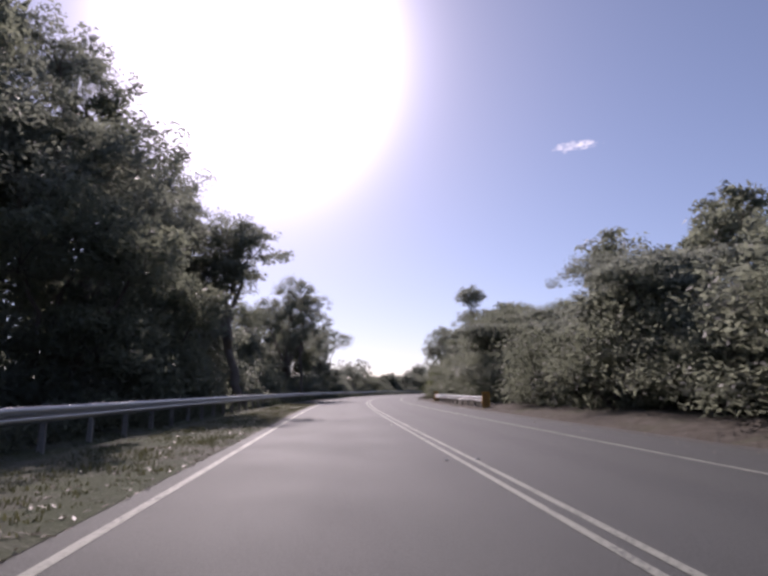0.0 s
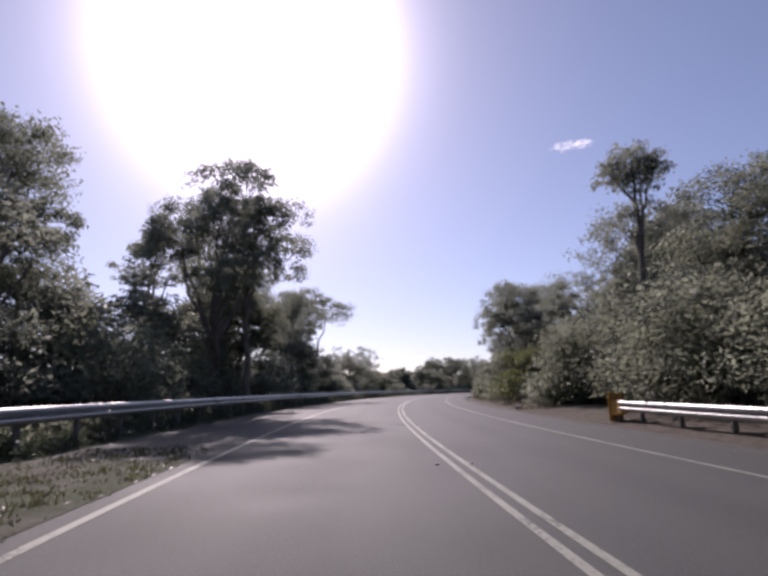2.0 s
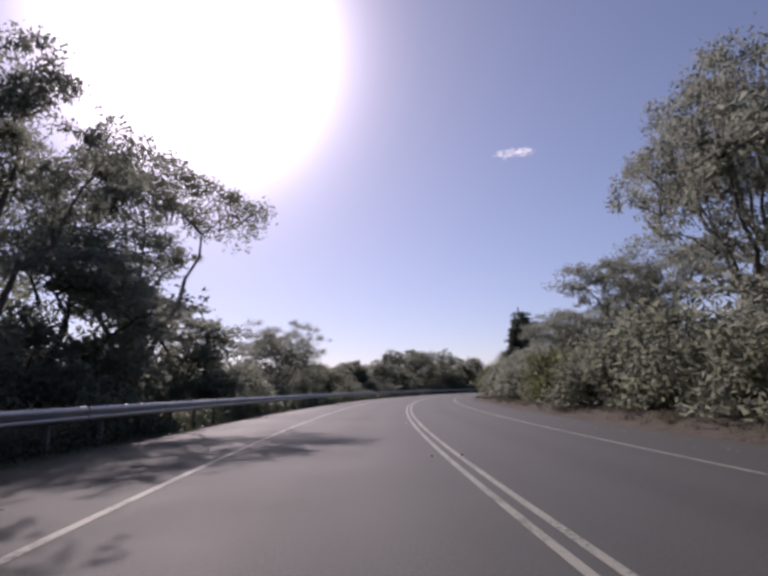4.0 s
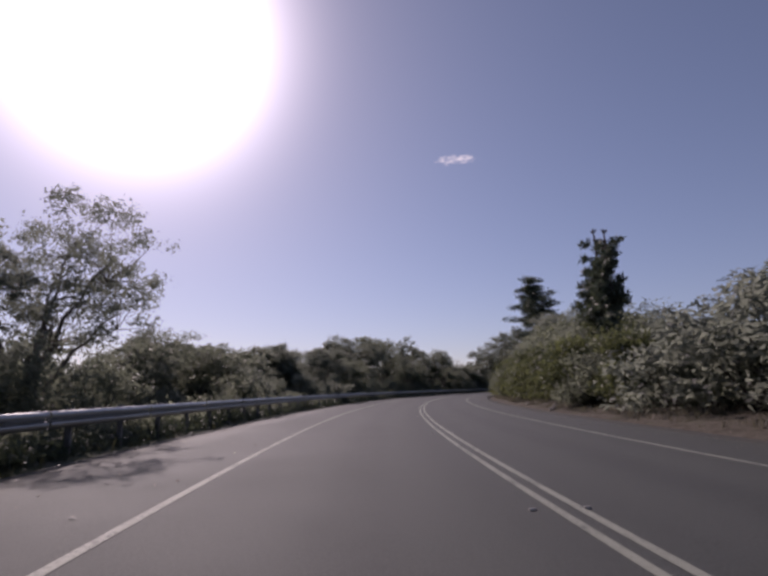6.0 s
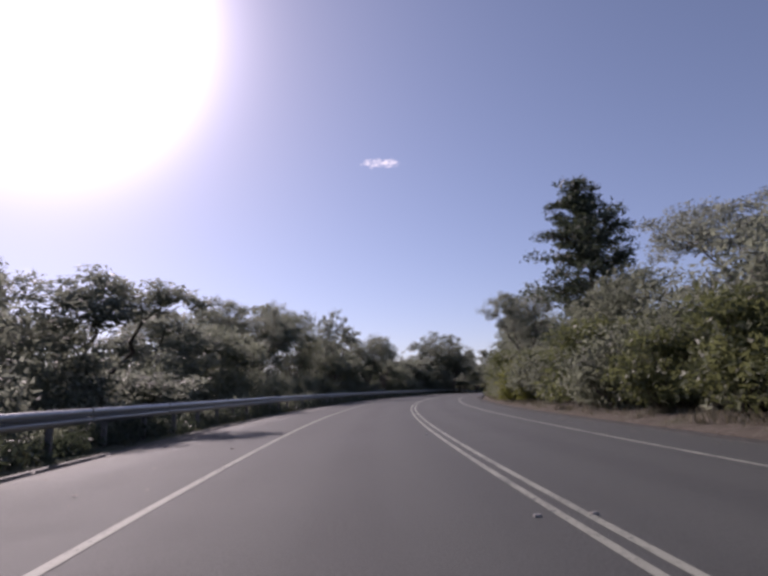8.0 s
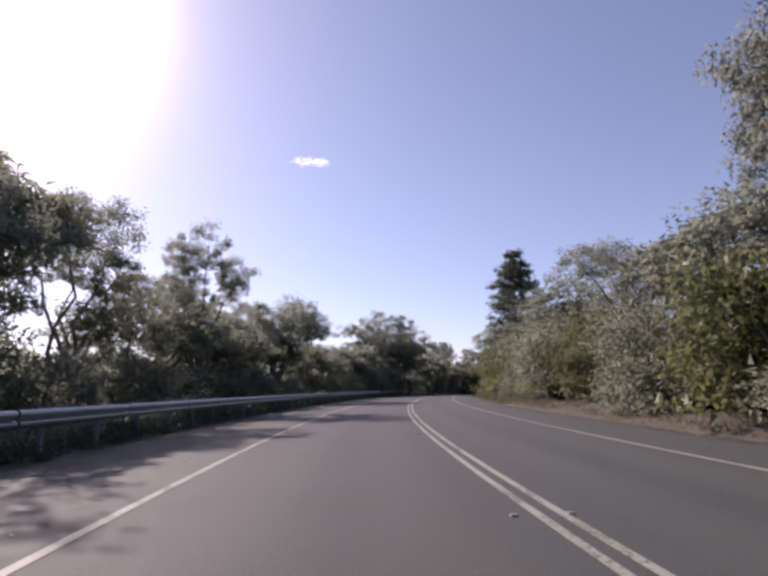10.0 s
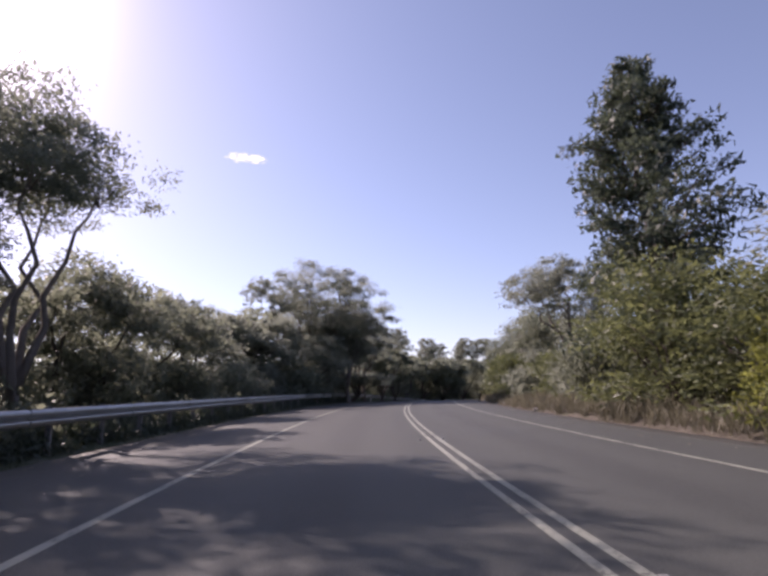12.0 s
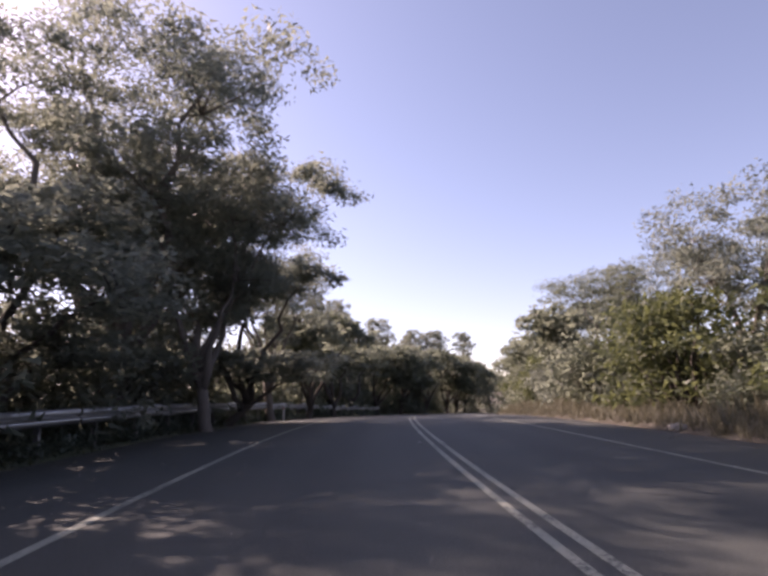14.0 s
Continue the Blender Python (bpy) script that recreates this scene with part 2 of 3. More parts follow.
AH = np.concatenate([np.full(len(_back), _h[0]), _h])
AS = np.concatenate([_back, _s])


def grade(s):
    """The road's height: level, then over a crest and downhill."""
    d = np.clip(np.asarray(s, float) - 250.0, 0, None)
    return np.where(d < 24, -d * d / 1100.0, -0.5236 - (d - 24) * 0.0436)


def at(s, lat, z=0.0):
    x, y, h = np.interp(s, AS, AX), np.interp(s, AS, AY), np.interp(s, AS, AH)
    return Vector((x + math.sin(h) * lat, y - math.cos(h) * lat, z + float(grade(s))))


def head(s):
    return float(np.interp(s, AS, AH))


def profile(s, lat):
    """Height of the open ground beside the road, over the road's own grade."""
    lat = np.asarray(lat, float)
    left = np.interp(-lat, [0, 6.9, 8.0, 9.5, 22, 60, 160, 900], [-0.25, -0.25, 0.02, 0.0, -2.2, -4.5, -2, 0])
    right = np.interp(lat, [0, 5.6, 6.6, 8.2, 18, 45, 160, 900], [-0.25, -0.25, 0.02, 0.25, 0.85, 0.9, 0.6, 0])
    return np.where(lat < 0, left, right)


def nearest(x, y):
    d = (AX[::4] - x) ** 2 + (AY[::4] - y) ** 2
    j = int(d.argmin()) * 4
    h = AH[j]
    return AS[j], math.sin(h) * (x - AX[j]) - math.cos(h) * (y - AY[j])


def ground_z(s, lat):
    return float(profile(s, lat)) + float(grade(s))


# ---- mesh helpers ----
def mesh_data(name, verts, faces, mat, smooth=False):
    me = bpy.data.meshes.new(name)
    me.from_pydata(np.asarray(verts, float).tolist(), [], faces if isinstance(faces, list) else faces.tolist())
    me.materials.append(mat)
    if smooth:
        me.polygons.foreach_set("use_smooth", [True] * len(me.polygons))
    me.update()
    return me


def part(name, data, parent, label=""):
    ob = new(name, data)
    ob.parent = parent
    if label:
        ob["label"] = label
    return ob


def strip(name, s_values, lats, heights, mat, skirt=0.0):
    """A band that follows the road: lats across, heights over the grade; heights may be a function of s and lat."""
    verts, faces, n = [], [], len(lats)
    for s in s_values:
        for k, l in enumerate(lats):
            z = heights(s, l) if callable(heights) else heights[k]
            verts.append(at(s, l, z))
    for i in range(len(s_values) - 1):
        for k in range(n - 1):
            a = i * n + k
            faces.append((a, a + 1, a + n + 1, a + n))
    me = mesh_data(name, verts, faces, mat, True)
    across = me.attributes.new("across", "FLOAT", "POINT")
    across.data.foreach_set("value", list(lats) * len(s_values))
    return new(name, me)


def tube(points, radii, sides=7):
    pts = [Vector(p) for p in points]
    verts, faces = [], []
    for i, p in enumerate(pts):
        d = (pts[min(i + 1, len(pts) - 1)] - pts[max(i - 1, 0)]).normalized()
        a = d.orthogonal().normalized()
        if i:
            a = (ref - d * ref.dot(d)).normalized()
        ref = a
        b = d.cross(a)
        for k in range(sides):
            w = 2 * math.pi * k / sides
            verts.append(p + (a * math.cos(w) + b * math.sin(w)) * radii[i])
    for i in range(len(pts) - 1):
        for k in range(sides):
            q = (k + 1) % sides
            faces.append((i * sides + k, i * sides + q, (i + 1) * sides + q, (i + 1) * sides + k))
    faces.append(tuple(range(sides))[::-1])
    faces.append(tuple(range((len(pts) - 1) * sides, len(pts) * sides)))
    return verts, faces


def join(pieces):
    verts, faces = [], []
    for v, f in pieces:
        o = len(verts)
        verts += [tuple(p) for p in v]
        faces += [tuple(i + o for i in face) for face in f]
    return verts, faces


def box(size, centre=(0, 0, 0), bevel=0.0):
    bm = bmesh.new()
    bmesh.ops.create_cube(bm, size=1.0, matrix=Matrix.Translation(centre) @ Matrix.Diagonal((*size, 1)))
    if bevel:
        bmesh.ops.bevel(bm, geom=bm.edges[:], offset=bevel, segments=2, affect="EDGES")
    out = [v.co.copy() for v in bm.verts], [tuple(v.index for v in f.verts) for f in bm.faces]
    bm.free()
    return out


# ---- foliage ----
def leaf_mesh(rng, centres, length, width, droop=0.3, spread=1.0):
    n = len(centres)
    a = rng.normal(size=(n, 3)) * (1, 1, spread)
    a[:, 2] -= droop
    a /= np.linalg.norm(a, axis=1)[:, None]
    b = np.cross(a, rng.normal(size=(n, 3)))
    b /= np.linalg.norm(b, axis=1)[:, None] + 1e-9
    k = rng.uniform(0.6, 1.3, (n, 1))
    L, W = length * k, width * k
    c = np.asarray(centres)
    v = np.stack([c - b * W / 2, c + b * W / 2, c + a * L], 1).reshape(-1, 3)
    return v, np.arange(3 * n).reshape(n, 3)


def puff(rng, centre, radius, n, flat=0.7):
    """Points in a rounded clump, denser toward its outside and top."""
    d = rng.normal(size=(n, 3))
    d /= np.linalg.norm(d, axis=1)[:, None]
    r = rng.uniform(0, 1, (n, 1)) ** 0.45
    d[:, 2] = np.where(d[:, 2] < -0.2, d[:, 2] * 0.5, d[:, 2])
    lump = 1 + 0.22 * np.sin(5 * d[:, :1] + rng.uniform(0, 6)) * np.sin(4 * d[:, 1:2] + rng.uniform(0, 6))
    return np.asarray(centre) + d * r * lump * radius * np.array([1, 1, flat])


def tuft(rng, centre, radius, n, flat=0.7):
    """A leaf clump of a gum: small rounded sprays set over a dome, with gaps between them."""
    count = 8
    each = max(6, n // count)
    pts = []
    for k in range(count):
        d = rng.normal(size=3)
        d[2] = abs(d[2]) * 0.9 - 0.25
        d /= np.linalg.norm(d)
        c = np.asarray(centre) + d * radius * rng.uniform(0.45, 0.85) * np.array([1, 1, flat])
        pts.append(puff(rng, c, radius * rng.uniform(0.36, 0.58), each, 0.92))
    return np.concatenate(pts)


def curve(rng, a, b, sag, n=6, wobble=0.05):
    a, b = np.asarray(a, float), np.asarray(b, float)
    span = np.linalg.norm(b - a)
    t = np.linspace(0, 1, n)[:, None]
    p = a + (b - a) * t
    p[:, 2] += (sag * span * 4 * t * (1 - t))[:, 0]
    p[1:-1] += rng.normal(size=(n - 2, 3)) * span * wobble
    return p


def broad_tree(name, seed, height, width, bare, clumps, leaves, limbs, leaf, bark, leaf_size, trunk_r=0.22, clump_r=0.16, label="", lean=0.05, droop=0.5, umbrella=0.0, mass=0.17):
    """A tree with a forked trunk, curved limbs and a crown of leaf clumps; bare: share of the height below the crown;
    umbrella: how much of the crown sits on the upper side."""
    rng = np.random.default_rng(seed)
    thing = new(name)
    fork = np.array([rng.normal() * lean * height, rng.normal() * lean * height, height * max(bare * (0.85 if bare < 0.6 else 0.98), 0.12)])
    trunk = curve(rng, (0, 0, -0.4), fork, 0.0, 9, 0.006)
    part("trunk", mesh_data("trunk", *tube(trunk, np.linspace(trunk_r, trunk_r * 0.68, 9), 9), bark, True), thing)
    # the crown is a number of rounded masses, each of several leaf clumps, with gaps between the masses
    r = width * clump_r * 0.82
    big = width * mass
    count = max(limbs + 2, round(clumps / 6))
    half = np.array([width / 2 - big, width / 2 - big, height * (1 - bare) / 2 - big * 0.7])
    mid = np.array([fork[0] * 1.3, fork[1] * 1.3, height * (1 + bare) / 2])
    masses = []
    for tries in range(4000):
        if len(masses) >= count:
            break
        d = rng.normal(size=3)
        if umbrella and d[2] < 0.1 and rng.random() < umbrella:
            d[2] = abs(d[2]) * 0.7 + 0.1
        d /= np.linalg.norm(d)
        k = rng.uniform(0.35, 1.0) ** (0.5 - 0.2 * umbrella)
        taper = 1.0 if d[2] > -0.3 else 0.78
        c = mid + d * half * k * np.array([taper, taper, 1])
        room = big * (1.12 - 0.9 * tries / 4000)
        if all(np.linalg.norm((c - o) / (1, 1, 0.9)) > room for o in masses):
            masses.append(c)
    masses = np.array(masses)
    # no mass stands alone on a stalk
    for i in range(len(masses)):
        away = np.linalg.norm(masses - masses[i], axis=1)
        away[i] = 1e9
        j = int(np.argmin(away))
        if away[j] > big * 1.3:
            masses[i] = masses[j] + (masses[i] - masses[j]) * (big * 1.25 / away[j])
    # limbs go to masses that lie far apart, smaller branches to the others, twigs to the clumps
    chosen = [int(np.argmax(masses[:, 2]))]
    while len(chosen) < limbs:
        gap = np.min([np.linalg.norm(masses - masses[c], axis=1) for c in chosen], axis=0)
        chosen.append(int(np.argmax(gap)))
    paths = [curve(rng, trunk[-1] if i % 2 == 0 else trunk[-3], masses[c], 0.06 if i else 0.0, 8, 0.02) for i, c in enumerate(chosen)]
    pieces = [[tube(p, 0.028 + trunk_r * 0.46 * np.linspace(1, 0, 8) ** 1.4, 6)] for p in paths]
    pts = []
    each = leaves // (6 * len(masses))
    for i, c in enumerate(masses):
        if i in chosen:
            j = chosen.index(i)
        else:
            ends = [(np.linalg.norm(p[k] - c) + (3 if p[k][2] > c[2] else 0), j, k) for j, p in enumerate(paths) for k in range(2, 7)]
            _, j, k = min(ends)
            pieces[j].append(tube(curve(rng, paths[j][k], c, 0.05, 5, 0.05), np.linspace(0.03 + trunk_r * 0.10, 0.018, 5), 5))
        swell = rng.uniform(0.8, 1.2)
        for q in range(6):
            w = 2.4 * q + rng.uniform(-0.4, 0.4)
            rise = 0.95 - 0.32 * q + rng.uniform(-0.12, 0.12)
            out = math.sqrt(max(0.0, 1 - rise * rise)) * rng.uniform(0.8, 1.15)
            at_ = c + big * 0.62 * swell * np.array([math.cos(w) * out, math.sin(w) * out, rise * 0.95])
            pieces[j].append(tube(curve(rng, c - (0, 0, big * 0.3), at_, 0.05, 3, 0.05), np.linspace(0.02 + trunk_r * 0.03, 0.01, 3), 3))
            pts.append(tuft(rng, at_, r * swell * rng.uniform(0.85, 1.2), int(each * rng.uniform(0.85, 1.15)), 1.0))
    for group in pieces:
        part("limb", mesh_data("limb", *join(group), bark, True), thing)
    v, f = leaf_mesh(rng, np.concatenate(pts), leaf_size, leaf_size * 0.44, droop)
    part("crown", mesh_data("crown", v, f, leaf), thing)
    return tagged(thing, label, "tree")


def bush(name, seed, height, width, clumps, leaves, leaf, leaf_size, label):
    rng = np.random.default_rng(seed)
    thing = new(name)
    r = width * 0.2
    pts, stems = [], []
    for i in range(clumps):
        w = rng.uniform(0, 2 * math.pi)
        q = rng.uniform(0, 1) ** 0.6
        z = rng.uniform(0.12, 1) * (height - r * 0.6) * (1 - 0.35 * q * q)
        c = np.array([math.cos(w) * q * (width / 2 - r), math.sin(w) * q * (width / 2 - r), z])
        k = rng.uniform(0.75, 1.2)
        pts.append(puff(rng, c, r * k, int(leaves / clumps * k), 0.8))
        stems.append(tube(curve(rng, (c[0] * 0.15, c[1] * 0.15, -0.2), c, 0.08, 4, 0.04), np.linspace(0.045, 0.012, 4), 3))
    part("woody_base", mesh_data("woody_base", *join(stems), DARK_BARK, True), thing)
    v, f = leaf_mesh(rng, np.concatenate(pts), leaf_size, leaf_size * 0.45, 0.1)
    part("foliage", mesh_data("foliage", v, f, leaf), thing)
    return tagged(thing, label, "bush")


def pine_tree(name, seed, height, width, leaves, label, bare=0.15, cone=0.55, clump=1.0, leaf=None):
    rng = np.random.default_rng(seed)
    thing = new(name)
    axis = curve(rng, (0, 0, -0.4), (rng.normal() * 0.3, rng.normal() * 0.3, height * 0.97), 0, 9, 0.008)
    part("trunk", mesh_data("trunk", *tube(axis, np.linspace(0.26, 0.04, 9), 9), DARK_BARK, True), thing)
    pts, arms = [], []
    z = height * bare
    while z < height * 0.97:
        u = (z / height - bare) / (1 - bare)
        reach = width / 2 * (1 - u) ** cone * (0.75 + 0.25 * min(1, u * 4)) + 0.3
        base = np.array([np.interp(z, axis[:, 2], axis[:, k]) for k in range(3)])
        spin = rng.uniform(0, 6.28)
        count = 5 if reach > 1.5 else 4
        for k in range(count):
            w = spin + 2 * math.pi * k / count + rng.normal() * 0.25
            far = reach * rng.uniform(0.4, 1.12)
            tip = base + np.array([math.cos(w) * far, math.sin(w) * far, far * rng.uniform(0.15, 0.7)])
            p = curve(rng, base, tip, -0.05, 5, 0.04)
            arms.append(tube(p, np.linspace(0.06, 0.015, 5), 4))
            for q in (0.45, 0.75, 1.0):
                if far * q > 0.4:
                    c = base + (tip - base) * q + rng.normal(size=3) * 0.12
                    pts.append((c, (0.40 + 0.09 * far) * clump * rng.uniform(0.7, 1.35)))
        z += height * rng.uniform(0.026, 0.052)
    tagged(part("branchwork", mesh_data("branchwork", *join(arms), DARK_BARK, True), thing), kind="stuff")
    each = leaves // len(pts)
    cloud = np.concatenate([puff(rng, c, r * 1.1, each, 0.75) for c, r in pts])
    v, f = leaf_mesh(rng, cloud, 0.27, 0.12, -0.4)
    part("crown", mesh_data("crown", v, f, leaf or PINE_LEAF), thing)
    return tagged(thing, label, "tree")


# ---- ground, road, verges ----
def build_ground():
    near = np.arange(-150, 330.1, 4.0)
    xs = np.concatenate([[-2600, -1400, -800, -450, -260], near, [460, 700, 1200, 2600]])
    ys = np.concatenate([[-2600, -1400, -700, -350, -180], np.arange(-100, 420.1, 4.0), [520, 700, 1000, 1600, 2800]])
    verts, faces, n = [], [], len(ys)
    for x in xs:
        for y in ys:
            s, lat = nearest(x, y)
            lump = noise.fractal(Vector((x, y, 0)) * 0.06, 0.8, 2.0, 4) * 0.3 * min(1.0, max(0.0, (abs(lat) - 10) / 12))
            verts.append((x, y, float(profile(s, lat)) + float(grade(s)) + lump - (0.12 if abs(lat) < 12 else 0)))
    for i in range(len(xs) - 1):
        for k in range(n - 1):
            a = i * n + k
            faces.append((a, a + n, a + n + 1, a + 1))
    tagged(new("ground", mesh_data("ground", verts, faces, DIRT, True)), "brown leaf-littered bush ground sloping beside the road", "ground", kind="structure")


build_ground()
STATIONS = np.arange(-60, 352, 2.0)
road = strip("road", STATIONS, (-7.3, -7.2, -5.5, -3.8, -1.9, 0, 1.9, 3.4, 5.0, 5.75, 5.85), (-0.3, -0.03, 0, 0, 0, 0, 0, 0, 0, -0.02, -0.3), ASPHALT)
tagged(road, "worn grey-brown asphalt road bending to one side", "road", kind="structure")


def verge(s, lat):
    rough = noise.fractal(Vector((s * 0.5, lat * 0.9, 3)), 0.8, 2.0, 4) * 0.05
    return float(profile(s, lat)) + rough + 0.03


FINE_STATIONS = np.arange(-40, 340, 1.0)
tagged(strip("verge_left", FINE_STATIONS, (-12, -10.5, -9.5, -8.9, -8.3, -7.8, -7.3, -6.95, -6.7), verge, GRASSY), "dusty verge of dry grass and leaf litter under the guard rail", "verge", kind="structure")
tagged(strip("verge_right", FINE_STATIONS, (5.4, 5.7, 6.0, 6.4, 6.9, 7.5, 8.2, 9.2, 10.5, 12), verge, DIRT), "brown dirt verge with leaf litter beside the road", "verge", kind="structure")


def shoulder_height(s, lat):
    return 0.006 + 0.03 * max(0.0, noise.fractal(Vector((s * 0.6, lat, 9)), 0.8, 2.0, 4)) * min(1.0, (-4.2 - lat) * 2)


tagged(strip("gravel_shoulder", np.arange(-40, 44.1, 0.75), (-7.25, -6.6, -6.0, -5.4, -4.9, -4.5, -4.25), shoulder_height, GRASSY), "grassy gravel shoulder with leaf litter", "shoulder", kind="structure")


def marking(name, lat, width, label):
    s_values = np.arange(-40, 340, 1.5)
    tagged(strip(name, s_values, (lat - width / 2, lat + width / 2), (0.005, 0.005), PAINT), label, "road marking", kind="structure")


marking("edge_line_left", -3.93, 0.11, "worn white edge line painted on asphalt")
marking("edge_line_right", 3.42, 0.10, "worn white edge line painted on asphalt")
marking("centre_line_left", -0.11, 0.09, "worn pale double centre line on asphalt")
marking("centre_line_right", 0.11, 0.09, "worn pale double centre line on asphalt")


# ---- trees ----
GUM_WIDE = broad_tree("gum_tree", 11, 12.0, 11.0, 0.30, 54, 32000, 7, GUM_LEAF, BARK, 0.148, 0.24, 0.092, "spreading grey-green gum tree with forked bare limbs", umbrella=0.45)
GUM_BROAD = broad_tree("gum_tree", 17, 12.0, 11.0, 0.20, 78, 62000, 8, GUM_LEAF, BARK, 0.125, 0.30, 0.108, "broad heavy gum tree with lumpy leaf clumps over the road", umbrella=0.35)
GUM_ROUND = broad_tree("gum_tree", 23, 13.0, 9.5, 0.22, 60, 27000, 6, GUM_LEAF, BARK, 0.155, 0.26, 0.12, "tall dense gum tree with a rounded dark crown")
GUM_UNEVEN = broad_tree("gum_tree", 29, 13.0, 9.5, 0.18, 54, 26000, 6, DARK_LEAF, BARK, 0.155, 0.24, 0.125, "dense dark gum tree with an uneven lumpy crown", umbrella=0.2)
GUM_TALL = broad_tree("gum_tree", 37, 18.0, 9.0, 0.25, 64, 30000, 6, GUM_LEAF, BARK, 0.16, 0.30, 0.12, "very tall gum tree with a ragged grey-green crown", umbrella=0.2)
GUM_OPEN = broad_tree("gum_tree", 47, 10.0, 11.5, 0.14, 54, 22000, 9, GUM_LEAF, BARK, 0.145, 0.24, 0.092, "open spreading gum tree with many forked limbs below the road", umbrella=0.3)
GUM_THIN = broad_tree("gum_tree", 41, 12.0, 4.6, 0.46, 22, 9000, 5, GUM_LEAF, BARK, 0.16, 0.15, 0.155, "slender gum tree with a small tufted crown", mass=0.25)
GUM_TUFT = broad_tree("gum_tree", 43, 12.0, 3.6, 0.78, 11, 5600, 4, GUM_LEAF, BARK, 0.15, 0.13, 0.19, "lone gum tree with a flat tuft on a long bare trunk", 0.01, umbrella=0.7, mass=0.28)
GUM_FAR = broad_tree("gum_tree", 31, 14.0, 9.5, 0.20, 48, 7600, 5, DARK_LEAF, BARK, 0.37, 0.24, 0.125, "dark uneven gum tree standing back from the road")
OAK_DARK = broad_tree("dark_tree", 53, 9.0, 7.5, 0.06, 62, 17000, 6, DARK_LEAF, DARK_BARK, 0.19, 0.18, 0.14, "dense dark green tree leafy down to its base")
OAK_LOOSE = broad_tree("dark_tree", 59, 9.0, 7.5, 0.04, 50, 15500, 6, GUM_LEAF, DARK_BARK, 0.19, 0.18, 0.14, "loose grey-green tree leafy down to its base")
OAK_FAR = broad_tree("dark_tree", 57, 9.0, 7.5, 0.05, 44, 6200, 5, DARK_LEAF, DARK_BARK, 0.35, 0.18, 0.15, "dense dark tree standing back from the road")
PINE = pine_tree("pine_tree", 61, 15.0, 7.5, 22000, "tall dark pine tree with tiered clumps of needles", 0.12, 0.72)
CYPRESS = pine_tree("conifer_tree", 67, 9.0, 3.2, 12000, "narrow dark conifer tree behind the bushes", 0.05, 1.2, 0.8)
SHE_OAK = pine_tree("she_oak_tree", 97, 9.0, 5.2, 15000, "feathery grey-green she-oak with upright wispy tops", 0.06, 0.4, 1.15, GUM_LEAF)
BUSH_YELLOW = bush("bush", 101, 2.6, 3.0, 22, 5200, YELLOW_LEAF, 0.15, "bright yellow-green bush at the foot of the bank")
BUSH_GREEN = bush("bush", 71, 3.6, 4.2, 26, 5800, BUSH_LEAF, 0.195, "green leafy roadside bush")
BUSH_DARK = bush("bush", 73, 3.6, 4.4, 26, 5800, DARK_LEAF, 0.195, "dark green scrubby roadside bush")
BIG_GREEN = bush("bush", 83, 5.6, 6.0, 46, 10500, BUSH_LEAF, 0.17, "tall green leafy bush on the bank")
BIG_DARK = bush("bush", 89, 5.6, 6.0, 46, 10500, DARK_LEAF, 0.17, "tall dark scrubby bush on the bank")
BUSH_GREY = bush("bush", 79, 3.2, 4.0, 24, 5200, GUM_LEAF, 0.185, "grey-green scrubby bush of thin leaves")


def bounds(model):
    """Height and mean width of a tree's or bush's leaves."""
    me = next(o for o in model.children if o.name.split(".")[0] in ("crown", "foliage")).data
    co = np.empty(len(me.vertices) * 3)
    me.vertices.foreach_get("co", co)
    co = co.reshape(-1, 3)
    low, high = np.percentile(co, 0.7, axis=0), np.percentile(co, 99.3, axis=0)
    return high[2], (high[0] - low[0] + high[1] - low[1]) / 2


KINDS = {kind: (model, *bounds(model)) for kind, model in dict(
    wide=GUM_WIDE, broad=GUM_BROAD, tuft=GUM_TUFT, back=GUM_FAR, back_low=OAK_FAR, round=GUM_ROUND, uneven=GUM_UNEVEN, tall=GUM_TALL, open=GUM_OPEN, thin=GUM_THIN, oak=OAK_DARK, loose=OAK_LOOSE,
    pine=PINE, cypress=CYPRESS, she_oak=SHE_OAK, yellow=BUSH_YELLOW, green=BUSH_GREEN, dark=BUSH_DARK, big_green=BIG_GREEN, big_dark=BIG_DARK, grey=BUSH_GREY).items()}
used = set()
plant_rng = random.Random(5)


def plant(kind, s, lat, top, width, group, spin=None):
    """Stands a tree or bush on the ground beside the road; top: its height over the road's level."""
    if (abs(lat) > 15.4 or s > 271) and kind in ("round", "tall", "oak"):
        kind = "back_low" if kind == "oak" else "back"
    if kind in ("round", "oak") and plant_rng.random() < 0.5:
        kind = dict(round="uneven", oak="loose")[kind]
    model, h, w = KINDS[kind]
    p = at(s, lat)
    p.z = ground_z(s, lat) - 0.1
    return stand_up(kind, model, h, w, p, top, width, group, spin)


def stand_up(kind, model, h, w, p, top, width, group, spin=None):
    tall = max(top - p.z, 0.5) / h
    wide = width / w
    spin = plant_rng.uniform(0, 6.28) if spin is None else spin
    m = Matrix.Translation(p) @ Matrix.Rotation(spin, 4, "Z") @ Matrix.Diagonal((wide, wide, tall, 1))
    if kind in used:
        ob = copy_thing(model, m @ Matrix.Diagonal((*model.scale, 1)).inverted())
    else:
        used.add(kind)
        ob = model
        ob.matrix_basis = m
    ob["group"] = group
    return ob


